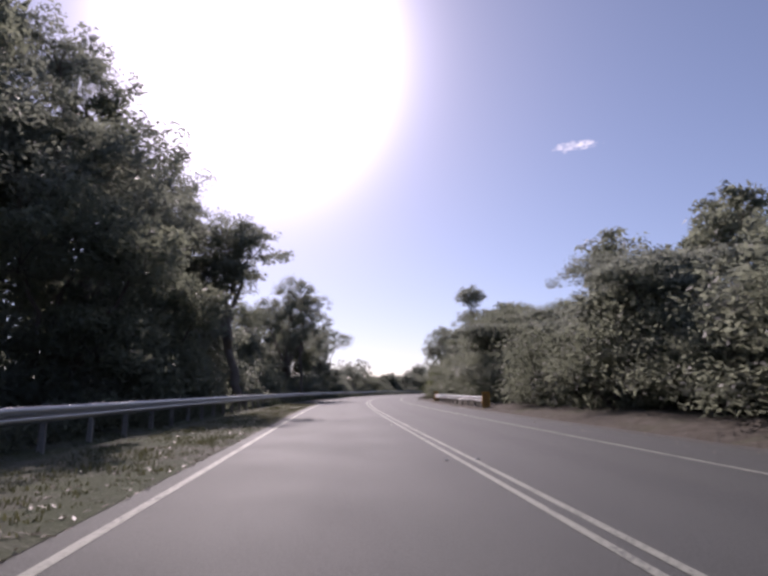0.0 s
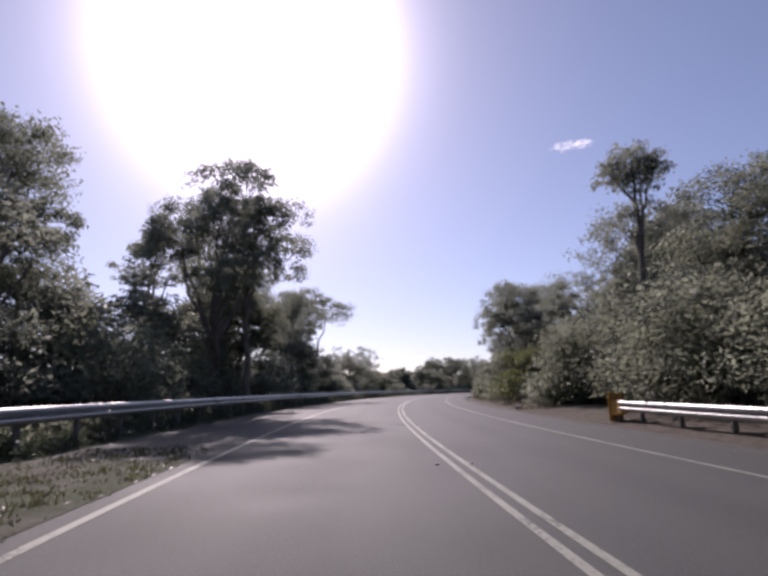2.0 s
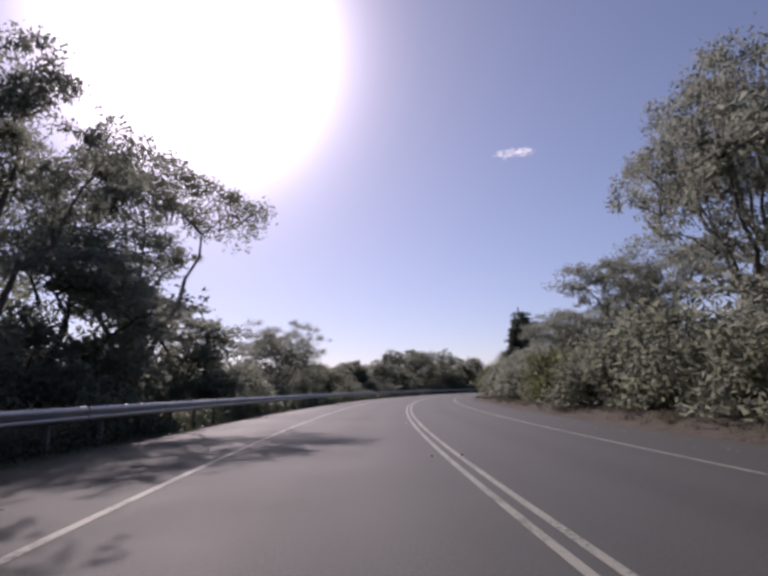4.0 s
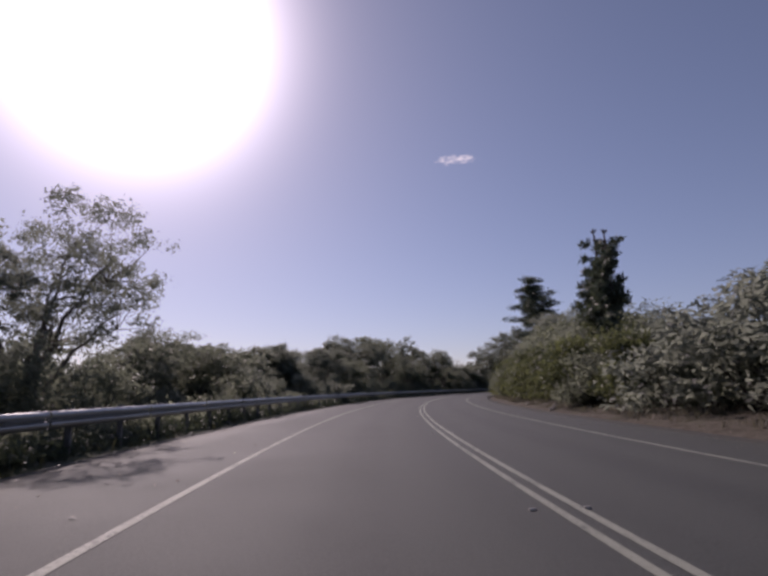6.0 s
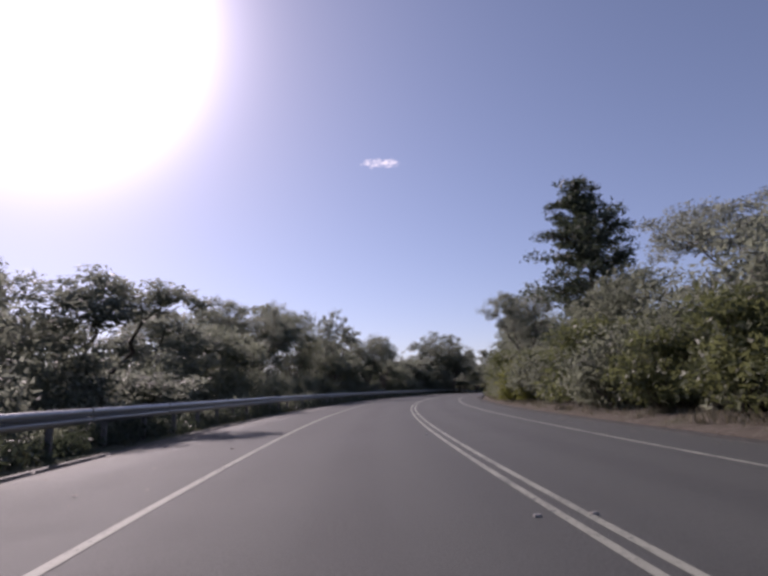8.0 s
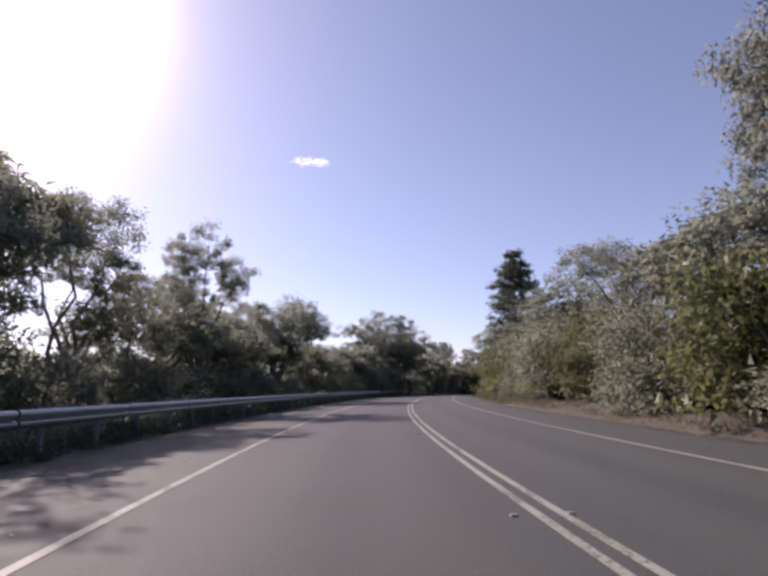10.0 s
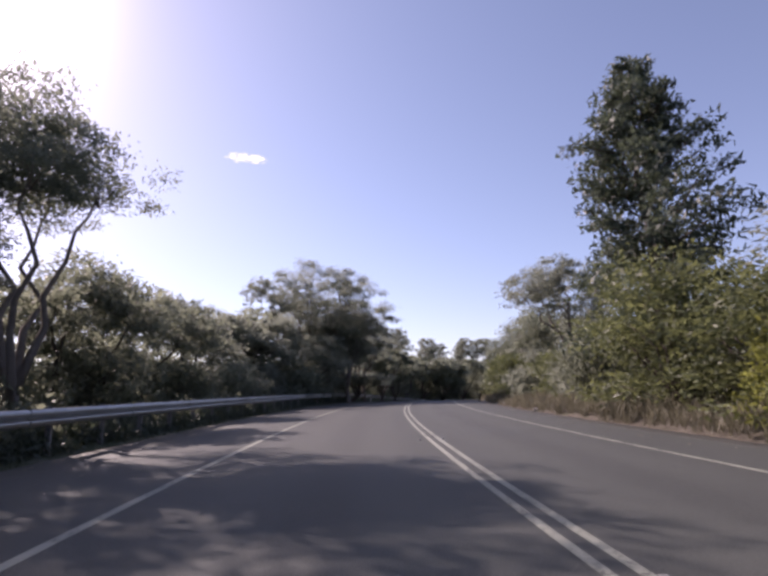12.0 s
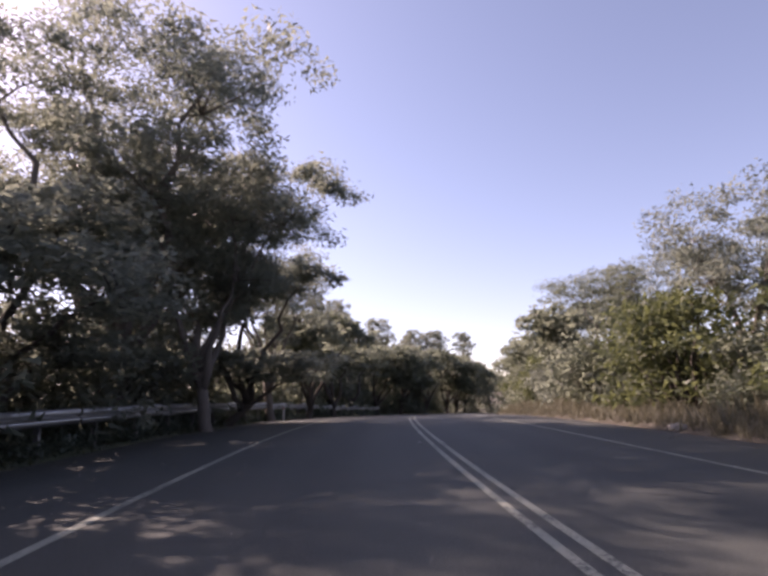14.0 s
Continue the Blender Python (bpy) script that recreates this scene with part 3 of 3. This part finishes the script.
# Stands of trees: kind, station, side offset, top over the road, crown width.
STAND_TALL_LEFT = (
    ("tall", 15, -13.5, 15, 9), ("tall", 23, -12.5, 17, 9.5), ("tall", 31, -14.5, 20, 10), ("round", 37, -12.5, 14, 9), ("tall", 27, -19, 21, 10),
    ("tall", 37, -20, 20, 10), ("round", 8, -14, 14, 10), ("round", 20, -20, 18, 11), ("oak", 18, -11.5, 8, 7), ("oak", 29, -11.5, 8, 7), ("oak", 40, -13, 8, 7), ("oak", 36, -11.6, 8.6, 6), ("oak", 45, -12.5, 6.4, 6), ("round", 34, -15, 12, 8), ("oak", 24, -11, 7, 6))
STAND_BIG_LEFT = (
    ("wide", 65.5, -11.4, 15.2, 9.6), ("round", 69, -10.8, 9.6, 5.5), ("thin", 66, -15.5, 11.4, 4.6), ("round", 50, -12.6, 9.5, 5.6), ("thin", 34, -8.1, 12.4, 7.8), ("thin", 65, -8.7, 13.2, 4.8), ("oak", 60, -14.5, 6.0, 7), ("oak", 69, -11.5, 7.5, 8),
    ("oak", 52, -15, 5.5, 7), ("round", 78, -17.5, 13.8, 9), ("round", 81, -11.6, 9.8, 6.5), ("round", 92, -12.6, 12.4, 10), ("oak", 86, -11.5, 7.5, 8), ("oak", 97, -12, 6.5, 8))
STAND_MID_LEFT = (
    ("open", 119.5, -14.1, 8.0, 8.6), ("wide", 112, -12, 6.4, 6), ("oak", 128, -12.5, 4.2, 6), ("oak", 142, -16, 4.8, 6), ("she_oak", 150, -13.4, 4.9, 4.0), ("she_oak", 146, -14.8, 4.2, 3.6),
    ("oak", 133, -16, 4.6, 5), ("oak", 156, -13.5, 5.4, 7), ("oak", 163, -14, 5.5, 7), ("she_oak", 154, -15.5, 5.9, 4.4), ("oak", 152, -18, 5.4, 8), ("oak", 170, -13.5, 5.4, 7))
STAND_RIDGE_LEFT = (
    ("open", 186, -15.6, 9.5, 8), ("round", 189, -19, 10.2, 10), ("wide", 183, -20, 9.8, 10), ("round", 193, -14.8, 10.0, 6.5), ("wide", 200.5, -11.6, 10.9, 5.2), ("oak", 196, -14, 6.2, 7),
    ("oak", 206, -13.6, 6.4, 6), ("round", 217.6, -12.1, 9.5, 6.8), ("round", 219.5, -10.5, 8.5, 6.2), ("wide", 221.5, -19.5, 11.0, 7), ("wide", 212, -19, 11.0, 6.5),
    ("oak", 210, -13.5, 5.6, 6), ("oak", 224.5, -12.4, 6, 6), ("oak", 214, -16, 6, 7))
STAND_BEND_LEFT = (
    ("broad", 255.5, -9.0, 13.5, 12.8), ("tall", 251, -13.5, 11.4, 5), ("round", 261, -11, 10.5, 9), ("oak", 246, -11, 7.0, 6), ("round", 258, -6.8, 8.6, 6.5), ("oak", 244, -11.5, 6.8, 7), ("oak", 238, -13, 7.0, 6), ("wide", 246, -16, 7.6, 8),
    ("oak", 231, -13.5, 6.2, 7), ("oak", 251, -8.5, 6, 7), ("round", 268, -7.3, 8.8, 6.8), ("oak", 262, -8, 6.5, 7), ("oak", 275, -7.2, 6.4, 7), ("oak", 284, -7.5, 5.5, 8))
STAND_FAR_LEFT = (
    ("oak", 292, -8, 6.5, 9), ("oak", 301, -8, 6.5, 9), ("oak", 310, -8, 7, 10), ("thin", 300, -14, 12.5, 4.6), ("thin", 304, -16, 12.8, 4.6), ("thin", 309, -15, 12, 4.6), ("thin", 296, -17, 12, 4.6),
    ("oak", 320, -8, 7, 10), ("oak", 330, -8, 7, 10), ("oak", 336, -9, 6.6, 9), ("oak", 342, -10, 6.2, 9), ("oak", 348, -11, 5.6, 8), ("oak", 354, -10, 4.6, 8), ("oak", 361, -10, 3.6, 8), ("oak", 368, -9, 3.2, 8), ("thin", 315, -14, 11.5, 4.6), ("oak", 300, -16, 8, 10), ("oak", 315, -16, 8, 10))
STAND_START_RIGHT = (
    ("tuft", 59, 11.5, 12.7, 3.4), ("round", 84, 12.4, 11.0, 8), ("round", 70, 17, 12.5, 10), ("tall", 40, 22, 14, 9), ("tall", 31, 22, 13.5, 9), ("round", 52, 13.2, 9.0, 7), ("round", 44, 13, 8.0, 7),
    ("round", 62, 13.5, 10, 8), ("wide", 70, 11.8, 8.6, 5.5), ("round", 20, 17, 9, 8), ("oak", 76, 10.5, 7.5, 7), ("open", 82, 9.4, 10.0, 6.6), ("round", 25, 13, 7.5, 7), ("round", 36, 14, 7.2, 7))
STAND_MID_RIGHT = (
    ("round", 104, 13, 6.2, 7), ("round", 112, 12.5, 6.2, 6), ("oak", 119, 12.5, 6.0, 7), ("cypress", 132, 10.7, 9.0, 3.0), ("cypress", 135.5, 11.2, 10.0, 3.2),
    ("pine", 172, 12.4, 14.8, 7.4), ("round", 180, 9.2, 9.0, 5.5), ("round", 158, 15, 8.5, 8), ("oak", 146, 13, 7, 8), ("round", 95, 12.5, 8.2, 7), ("oak", 165, 13, 7, 7), ("yellow", 175, 7.3, 2.7, 2.8), ("yellow", 170.5, 7.8, 2.2, 2.4), ("yellow", 217, 7.6, 2.3, 2.6))
STAND_END_RIGHT = (
    ("pine", 228, 10.5, 15.6, 6.4), ("round", 198, 12, 8.2, 7), ("oak", 206, 12, 8, 8), ("oak", 190, 12, 8, 8), ("oak", 214, 10.5, 7.2, 6.5), ("round", 238, 10.5, 8.5, 7), ("oak", 247, 11.0, 7.2, 7),
    ("round", 258, 11.4, 7.4, 7), ("round", 268, 11, 7.2, 7), ("oak", 277, 10.5, 6.6, 7), ("oak", 288, 10, 5.4, 7), ("oak", 300, 10, 4.8, 7), ("oak", 313, 9.5, 3.8, 8), ("oak", 324, 9, 3.6, 8), ("oak", 336, 9, 3.6, 9), ("oak", 220, 13, 8, 8))
for name, stand in (("tall gums behind the guard rail", STAND_TALL_LEFT), ("gums behind the guard rail", STAND_BIG_LEFT), ("trees below the guard rail", STAND_MID_LEFT),
                    ("trees on the ridge", STAND_RIDGE_LEFT), ("trees outside the bend", STAND_BEND_LEFT), ("trees over the crest", STAND_FAR_LEFT),
                    ("trees on the bank", STAND_START_RIGHT), ("trees inside the bend", STAND_MID_RIGHT), ("trees past the bank", STAND_END_RIGHT)):
    for kind, s, lat, top, width in stand:
        plant(kind, s, lat, top, width, name)


# tall thin trees far beyond the crest
for x, y, top, width in ((170, 338, 17.0, 7.5), (175, 333, 18.8, 7.8), (180, 330, 18.0, 7), (184, 327, 18.4, 7.2), (189, 323, 17.6, 7), (165, 343, 15.6, 7.5), (178, 337, 17.5, 7)):
    stand_up("thin", *KINDS["thin"], Vector((x, y, float(grade(300)) - 2.0)), top, width, "thin trees far off")


def thicket(kinds, s_from, s_to, step, lat, depth, top, group, seed):
    """A run of bushes along the road, lat to lat + depth, of uneven height."""
    rng = random.Random(seed)
    s = s_from
    while s < s_to:
        h = top * rng.uniform(0.75, 1.2)
        plant(rng.choice(kinds), s, lat + depth * rng.random(), h, h * rng.uniform(1.0, 1.4), group)
        s += step * rng.uniform(0.7, 1.3)


thicket(("dark", "grey"), -2, 110, 3.2, -10.2, -2.0, 3.3, "scrub behind the guard rail", 1)
thicket(("dark", "grey", "dark"), 100, 236, 3.2, -10.2, -2.0, 2.5, "scrub behind the guard rail", 2)
thicket(("dark", "grey"), 236, 330, 3.0, -9.2, -1.5, 3.5, "scrub behind the guard rail", 3)
thicket(("big_dark", "big_dark", "big_dark", "big_green"), 2, 62, 3.6, 9.3, 1.0, 4.3, "scrub on the bank", 4)
thicket(("loose", "oak"), 6, 66, 5.0, 12.0, 2.0, 6.0, "scrub on the bank", 5)
thicket(("dark", "grey", "green"), 62, 124, 3.2, 8.6, 1.2, 3.6, "scrub on the bank", 6)
thicket(("green", "green", "dark"), 124, 188, 2.8, 8.0, 1.0, 3.6, "green bushes inside the bend", 7)
thicket(("big_green", "big_dark"), 126, 190, 3.8, 10.4, 1.5, 5.2, "green bushes inside the bend", 8)
thicket(("big_green", "big_dark"), 190, 232, 3.4, 8.6, 1.2, 4.4, "green bushes inside the bend", 9)
thicket(("green", "grey", "dark"), 232, 320, 3.0, 8.8, 1.5, 3.4, "scrub past the bank", 10)
for s, lat, top, width in ((217, -13.6, 6.6, 6), (203, -13, 5.4, 6)):
    plant("oak", s, lat, top, width, "trees on the ridge")


def far_woods(name, seed, s_from, s_to, lat_from, lat_to, count, top, label):
    """Distant woods as one mass of uneven leafy clumps."""
    rng = np.random.default_rng(seed)
    pts = []
    for i in range(count):
        s, lat = rng.uniform(s_from, s_to), lat_from + (lat_to - lat_from) * rng.random()
        z = ground_z(s, lat)
        h = (top - z) * rng.uniform(0.55, 1.0)
        w = rng.uniform(2.0, 4.0)
        p = at(s, lat)
        for k in range(7):
            c = np.array([p.x + rng.normal() * w * 0.5, p.y + rng.normal() * w * 0.5, z + h * (0.12 + 0.86 * k / 6) - 0.7])
            pts.append(puff(rng, c, w * (0.62 if k < 6 else 0.5), 70, 0.75))
    v, f = leaf_mesh(rng, np.concatenate(pts), 0.52, 0.27, 0.2)
    tagged(new(name, mesh_data(name, v, f, DARK_LEAF)), label, "woods", kind="stuff")


far_woods("far_woods", 1, -30, 110, -40, -20, 120, 11, "dark distant bushland trees behind the guard rail")
far_woods("far_woods", 2, 110, 235, -55, -20, 170, 6.5, "dark distant bushland trees behind the guard rail")
far_woods("far_woods", 7, 90, 300, -28, -17, 200, 4.6, "dark low bushland growth below the trees")
far_woods("far_woods", 3, 225, 350, -60, -15, 150, 7.5, "dark distant bushland trees over the crest")
far_woods("far_woods", 8, 285, 345, -27, -9, 120, 7.4, "dark distant bushland trees over the crest")
far_woods("far_woods", 4, -10, 120, 19, 40, 95, 10, "dark distant bushland trees on the bank")
far_woods("far_woods", 5, 120, 330, 18, 45, 140, 7.5, "dark distant bushland trees inside the bend")
far_woods("far_woods", 6, 330, 378, -70, 30, 120, 8, "dark distant bushland trees over the crest")


def undergrowth(name, seed, s_from, s_to, lat_from, lat_to, height, per_metre, leaf, size, label, each=24):
    """Low tangled growth along the road, as one mass."""
    rng = np.random.default_rng(seed)
    pts = []
    for i in range(int((s_to - s_from) * per_metre)):
        s, lat = rng.uniform(s_from, s_to), lat_from + (lat_to - lat_from) * rng.random()
        p = at(s, lat)
        h = height * (0.55 + 0.45 * math.sin(s * 0.7) * math.sin(s * 0.23 + 1)) * rng.uniform(0.2, 1.0)
        pts.append(puff(rng, (p.x, p.y, ground_z(s, lat) + h * 0.6), 0.25 + h * 0.45, each, 0.8))
    v, f = leaf_mesh(rng, np.concatenate(pts), size, size * 0.4, -0.2)
    tagged(new(name, mesh_data(name, v, f, leaf)), label, "undergrowth", kind="stuff")


undergrowth("undergrowth", 21, -12, 300, -8.1, -9.4, 1.25, 22, DARK_LEAF, 0.185, "dark weedy undergrowth behind the guard rail")
# the second strip is added growth, dark to stand for shade under the beam
undergrowth("undergrowth", 25, 40, 300, -7.72, -8.25, 0.62, 28, PINE_LEAF, 0.142, "dense low dark weeds added for the shade under the guard rail")
undergrowth("undergrowth", 22, -12, 330, -10, -17, 2.6, 5, DARK_LEAF, 0.34, "dark tangled undergrowth below the trees")
undergrowth("undergrowth", 23, 2, 230, 7.9, 12, 2.2, 6, DARK_LEAF, 0.30, "dark tangled undergrowth on the bank")
undergrowth("undergrowth", 24, 225, 330, 8.3, 12, 1.8, 6, BUSH_LEAF, 0.28, "green tangled undergrowth on the bank")


def blades(name, seed, s_from, s_to, lat_from, lat_to, count, height, mat, label):
    """Thin grass blades in tufts."""
    rng = np.random.default_rng(seed)
    verts, faces = [], []
    for i in range(count):
        s, lat = rng.uniform(s_from, s_to), lat_from + (lat_to - lat_from) * rng.random()
        p = at(s, lat)
        z = p.z + verge(s, lat) - 0.02 if lat < -6.8 or lat > 5.6 else p.z
        tuft = rng.uniform(0.5, 1.1) * (0.3 + 0.9 * min(1.0, max(0.0, 0.5 + noise.noise(Vector((p.x * 0.55, p.y * 0.55, 2.0))))))
        for k in range(9):
            w = rng.uniform(0, 6.28)
            h = height * tuft * rng.uniform(0.5, 1.0)
            bx, by = p.x + rng.normal() * 0.09, p.y + rng.normal() * 0.09
            tx, ty = bx + math.cos(w) * h * 0.4, by + math.sin(w) * h * 0.4
            nx, ny = -math.sin(w) * 0.012, math.cos(w) * 0.012
            o = len(verts)
            verts += [(bx - nx, by - ny, z), (bx + nx, by + ny, z), ((bx + tx) / 2 + nx, (by + ty) / 2 + ny, z + h * 0.65), (tx, ty, z + h)]
            faces.append((o, o + 1, o + 2, o + 3))
    tagged(new(name, mesh_data(name, verts, faces, mat)), label, "grass", kind="stuff")


blades("dry_grass", 31, 205, 310, 6.2, 8.4, 2600, 0.75, STRAW, "tall dry straw-coloured grass on the verge")
blades("dry_grass", 32, 60, 205, 6.4, 8.2, 1500, 0.35, STRAW, "short dry grass at the foot of the bank")
blades("green_grass", 33, -12, 46, -4.4, -8.2, 2800, 0.12, GREEN_BLADE, "short patchy green grass on the shoulder")
blades("green_grass", 34, 46, 290, -7.5, -8.4, 1200, 0.3, GREEN_BLADE, "short dull grass under the guard rail")


def litter(name, seed, runs, mat, label):
    """Fallen leaves, bark and twigs lying flat, as one scatter."""
    rng = np.random.default_rng(seed)
    verts, faces = [], []
    for s_from, s_to, lat_from, lat_to, count in runs:
        for i in range(count):
            s, lat = rng.uniform(s_from, s_to), lat_from + (lat_to - lat_from) * rng.random() ** 1.5
            p = at(s, lat, 0.012)
            if lat < -7.0 or lat > 5.5:
                p.z += verge(s, lat)
            elif lat < -4.3 and s < 44:
                p.z += shoulder_height(s, lat)
            w, size = rng.uniform(0, 6.28), rng.uniform(0.02, 0.06)
            dx, dy = math.cos(w) * size, math.sin(w) * size
            o = len(verts)
            verts += [(p.x - dx, p.y - dy, p.z), (p.x - dy * 0.35, p.y + dx * 0.35, p.z + 0.015), (p.x + dx, p.y + dy, p.z + rng.uniform(0, 0.03)), (p.x + dy * 0.35, p.y - dx * 0.35, p.z + 0.01)]
            faces.append((o, o + 1, o + 2, o + 3))
    tagged(new(name, mesh_data(name, verts, faces, mat)), label, "leaf litter", kind="stuff")


litter("leaf_litter", 51, ((-12, 48, -4.2, -7.6, 2600), (48, 290, -6.6, -7.6, 1800), (48, 290, -4.3, -7.0, 500), (0, 300, 6.4, 4.2, 3000)), LITTER, "pale fallen leaves and bark scattered on the shoulder")


# ---- guard rails ----
def w_beam(length):
    """A steel beam of W section along x, its face toward +y, the middle at z 0."""
    lobe = ((0.0, 0.155), (0.022, 0.157), (0.045, 0.150), (0.064, 0.134), (0.077, 0.113), (0.083, 0.090), (0.083, 0.068), (0.078, 0.051), (0.065, 0.040), (0.040, 0.026), (0.014, 0.012), (0.006, 0.0))
    half = [(y, -z) for y, z in lobe[:-1]] + [(y, z) for y, z in reversed(lobe)]
    ring = half + [(y - 0.006, z) for y, z in reversed(half)]
    n = len(ring)
    verts = [(x, y, z) for x in (-length / 2, length / 2) for y, z in ring]
    faces = [(k, (k + 1) % n, n + (k + 1) % n, n + k) for k in range(n)] + [(k, k + 1, n - 2 - k, n - 1 - k) for k in range(len(half) - 1)]
    faces += [tuple(n + i for i in reversed(f)) for f in faces[-(len(half) - 1):]]
    return verts, faces


BEAM = mesh_data("beam", *w_beam(4.06), STEEL)
POST = mesh_data("post", *join([box((0.006, 0.11, 1.1), (0, 0, -0.55)), box((0.07, 0.006, 1.1), (0, 0.055, -0.55)), box((0.07, 0.006, 1.1), (0, -0.055, -0.55))]), POST_STEEL)
BLOCK = mesh_data("spacer_block", *box((0.10, 0.13, 0.32), bevel=0.01), POST_STEEL)


def guard_rail(s_from, s_to, lat, top, side, label):
    """side: 1 where the face looks toward growing lat, -1 where it looks the other way."""
    rail = new("guard_rail")
    count = int((s_to - s_from) / 4)
    for i in range(count):
        s = s_from + 4 * i + 2
        turn = Matrix.Rotation(head(s) + (math.pi if side > 0 else 0), 4, "Z")
        ob = part("beam", BEAM, rail)
        ob.matrix_basis = Matrix.Translation(at(s, lat, top - 0.155)) @ turn
        for k in (-1, 1):
            q = s + k
            turn = Matrix.Rotation(head(q) + (math.pi if side > 0 else 0), 4, "Z")
            block = part("spacer_block", BLOCK, rail)
            block.matrix_basis = Matrix.Translation(at(q, lat - side * 0.068, top - 0.17)) @ turn
            post = part("post", POST, rail)
            post.matrix_basis = Matrix.Translation(at(q, lat - side * 0.195, top + 0.03)) @ turn
    return tagged(rail, label, "guard rail")


guard_rail(-12, 300, -7.55, 0.88, 1, "long galvanised steel guard rail on posts beside the verge")
RIGHT_RAIL = guard_rail(31.4, 51.5, 6.55, 0.66, -1, "short galvanised guard rail section with amber end markers")


def rail_end(s, lat, top, parent, far=False):
    """The rounded end of a rail with its amber marker sheet."""
    turn = Matrix.Translation(at(s, lat, 0)) @ Matrix.Rotation(head(s) + (math.pi if far else 0), 4, "Z")
    bend = []
    for k in range(9):
        w = math.pi * k / 8
        bend.append((-0.16 * math.sin(w), -0.16 + 0.16 * math.cos(w) + 0.16))
    verts, faces = [], []
    for x, y in bend:
        for z in (top - 0.31, top):
            verts.append((x, y, z))
    for k in range(len(bend) - 1):
        faces.append((2 * k, 2 * k + 1, 2 * k + 3, 2 * k + 2))
    nose = part("bull_nose", mesh_data("bull_nose", verts, faces, STEEL, True), parent)
    nose.matrix_basis = turn
    bars = [box((0.025, 0.46, 0.05), (-0.30, 0, z), 0.004) for z in (0.05, 0.91)] + [box((0.025, 0.05, 0.82), (-0.30, y, 0.48), 0.004) for y in (-0.205, 0.205)]
    frame_ = part("marker_frame", mesh_data("marker_frame", *join(bars), AMBER), parent, "upright amber marker frame")
    frame_.matrix_basis = turn
    # the board's shade is in its darker amber colour
    board = part("marker_board", mesh_data("marker_board", *box((0.012, 0.36, 0.81), (-0.303, 0, 0.48), 0.003), SHADED_AMBER), parent, "amber board coloured brown for its shaded face")
    board.matrix_basis = turn
    wedge, solid = box((0.62, 0.34, 0.50), (0.02, 0.0, 0.44), 0.02)
    for v in wedge:
        if v.x > 0.0:
            v.y *= 0.7
            v.z = 0.46 + (v.z - 0.44) * 0.72
    sheet = part("end_marker", mesh_data("end_marker", wedge, solid, AMBER), parent, "amber wedge-shaped end marker")
    sheet.matrix_basis = turn
    leg = part("post", mesh_data("post", *box((0.08, 0.08, 0.8), (-0.1, 0.0, 0.2), 0.006), POST_STEEL), parent)
    leg.matrix_basis = turn


rail_end(31.3, 6.6, 0.66, RIGHT_RAIL)
rail_end(51.5, 6.6, 0.66, RIGHT_RAIL, True)


# ---- small things on and beside the road ----
def marker_mesh():
    """A low ceramic stud with sloping faces."""
    me = bpy.data.meshes.new("marker_body")
    bm = bmesh.new()
    bmesh.ops.create_cube(bm, size=1.0, matrix=Matrix.Diagonal((0.06, 0.065, 0.018, 1)))
    for v in bm.verts:
        if v.co.z > 0:
            v.co.x *= 0.6
            v.co.y *= 0.8
    bm.to_mesh(me)
    bm.free()
    me.materials.append(MARKER_CERAMIC)
    return me


MARKER = marker_mesh()
for s in (*np.arange(8.5, 92, 8.6), *np.arange(98.9, 300, 8.5)):
    for lat in (-0.33, 0.17):
        ob = new("road_marker", MARKER)
        ob.matrix_world = Matrix.Translation(at(s, lat, 0.012)) @ Matrix.Rotation(head(s), 4, "Z")
        tagged(ob, "small white raised reflective marker beside the centre lines", "road marker", "raised markers along the centre lines")


def guide_post(s, lat):
    post = new("guide_post")
    part("shaft", mesh_data("shaft", *box((0.03, 0.10, 1.25), (0, 0, 0.42), 0.01), WHITE_PLASTIC), post)
    part("reflector", mesh_data("reflector", *box((0.008, 0.06, 0.10), (-0.019, 0, 0.85), 0.002), RED_LENS), post, "small red reflector")
    p = at(s, lat)
    p.z = ground_z(s, lat)
    post.matrix_basis = Matrix.Translation(p) @ Matrix.Rotation(head(s), 4, "Z")
    return tagged(post, "slim white plastic guide post with a red reflector", "guide post", "guide posts along the road")


guide_post(268.0, -6.7)


def rock(s, lat, size, seed):
    bm = bmesh.new()
    bmesh.ops.create_icosphere(bm, subdivisions=2, radius=size / 2)
    for v in bm.verts:
        v.co *= 1 + 0.35 * noise.noise(v.co * (2.2 / size) + Vector((seed, 0, 0)))
        v.co.z *= 0.6
    me = bpy.data.meshes.new("rock")
    bm.to_mesh(me)
    bm.free()
    me.materials.append(STONE)
    ob = new("rock", me)
    p = at(s, lat)
    p.z += verge(s, lat) + size * 0.12
    ob.matrix_world = Matrix.Translation(p) @ Matrix.Rotation(seed, 4, "Z")
    tagged(ob, "pale rough rock lying on the dirt verge", "rock", "rocks on the verge")


for s, lat, size in ((128.5, 6.3, 0.42), (131.0, 7.0, 0.30), (112.0, 6.6, 0.35), (136.0, 6.5, 0.25), (64.0, 6.4, 0.4), (232.0, 6.2, 0.35), (241.0, 6.4, 0.45), (246.0, 6.6, 0.3), (254.0, 6.3, 0.4)):
    rock(s, lat, size, s)
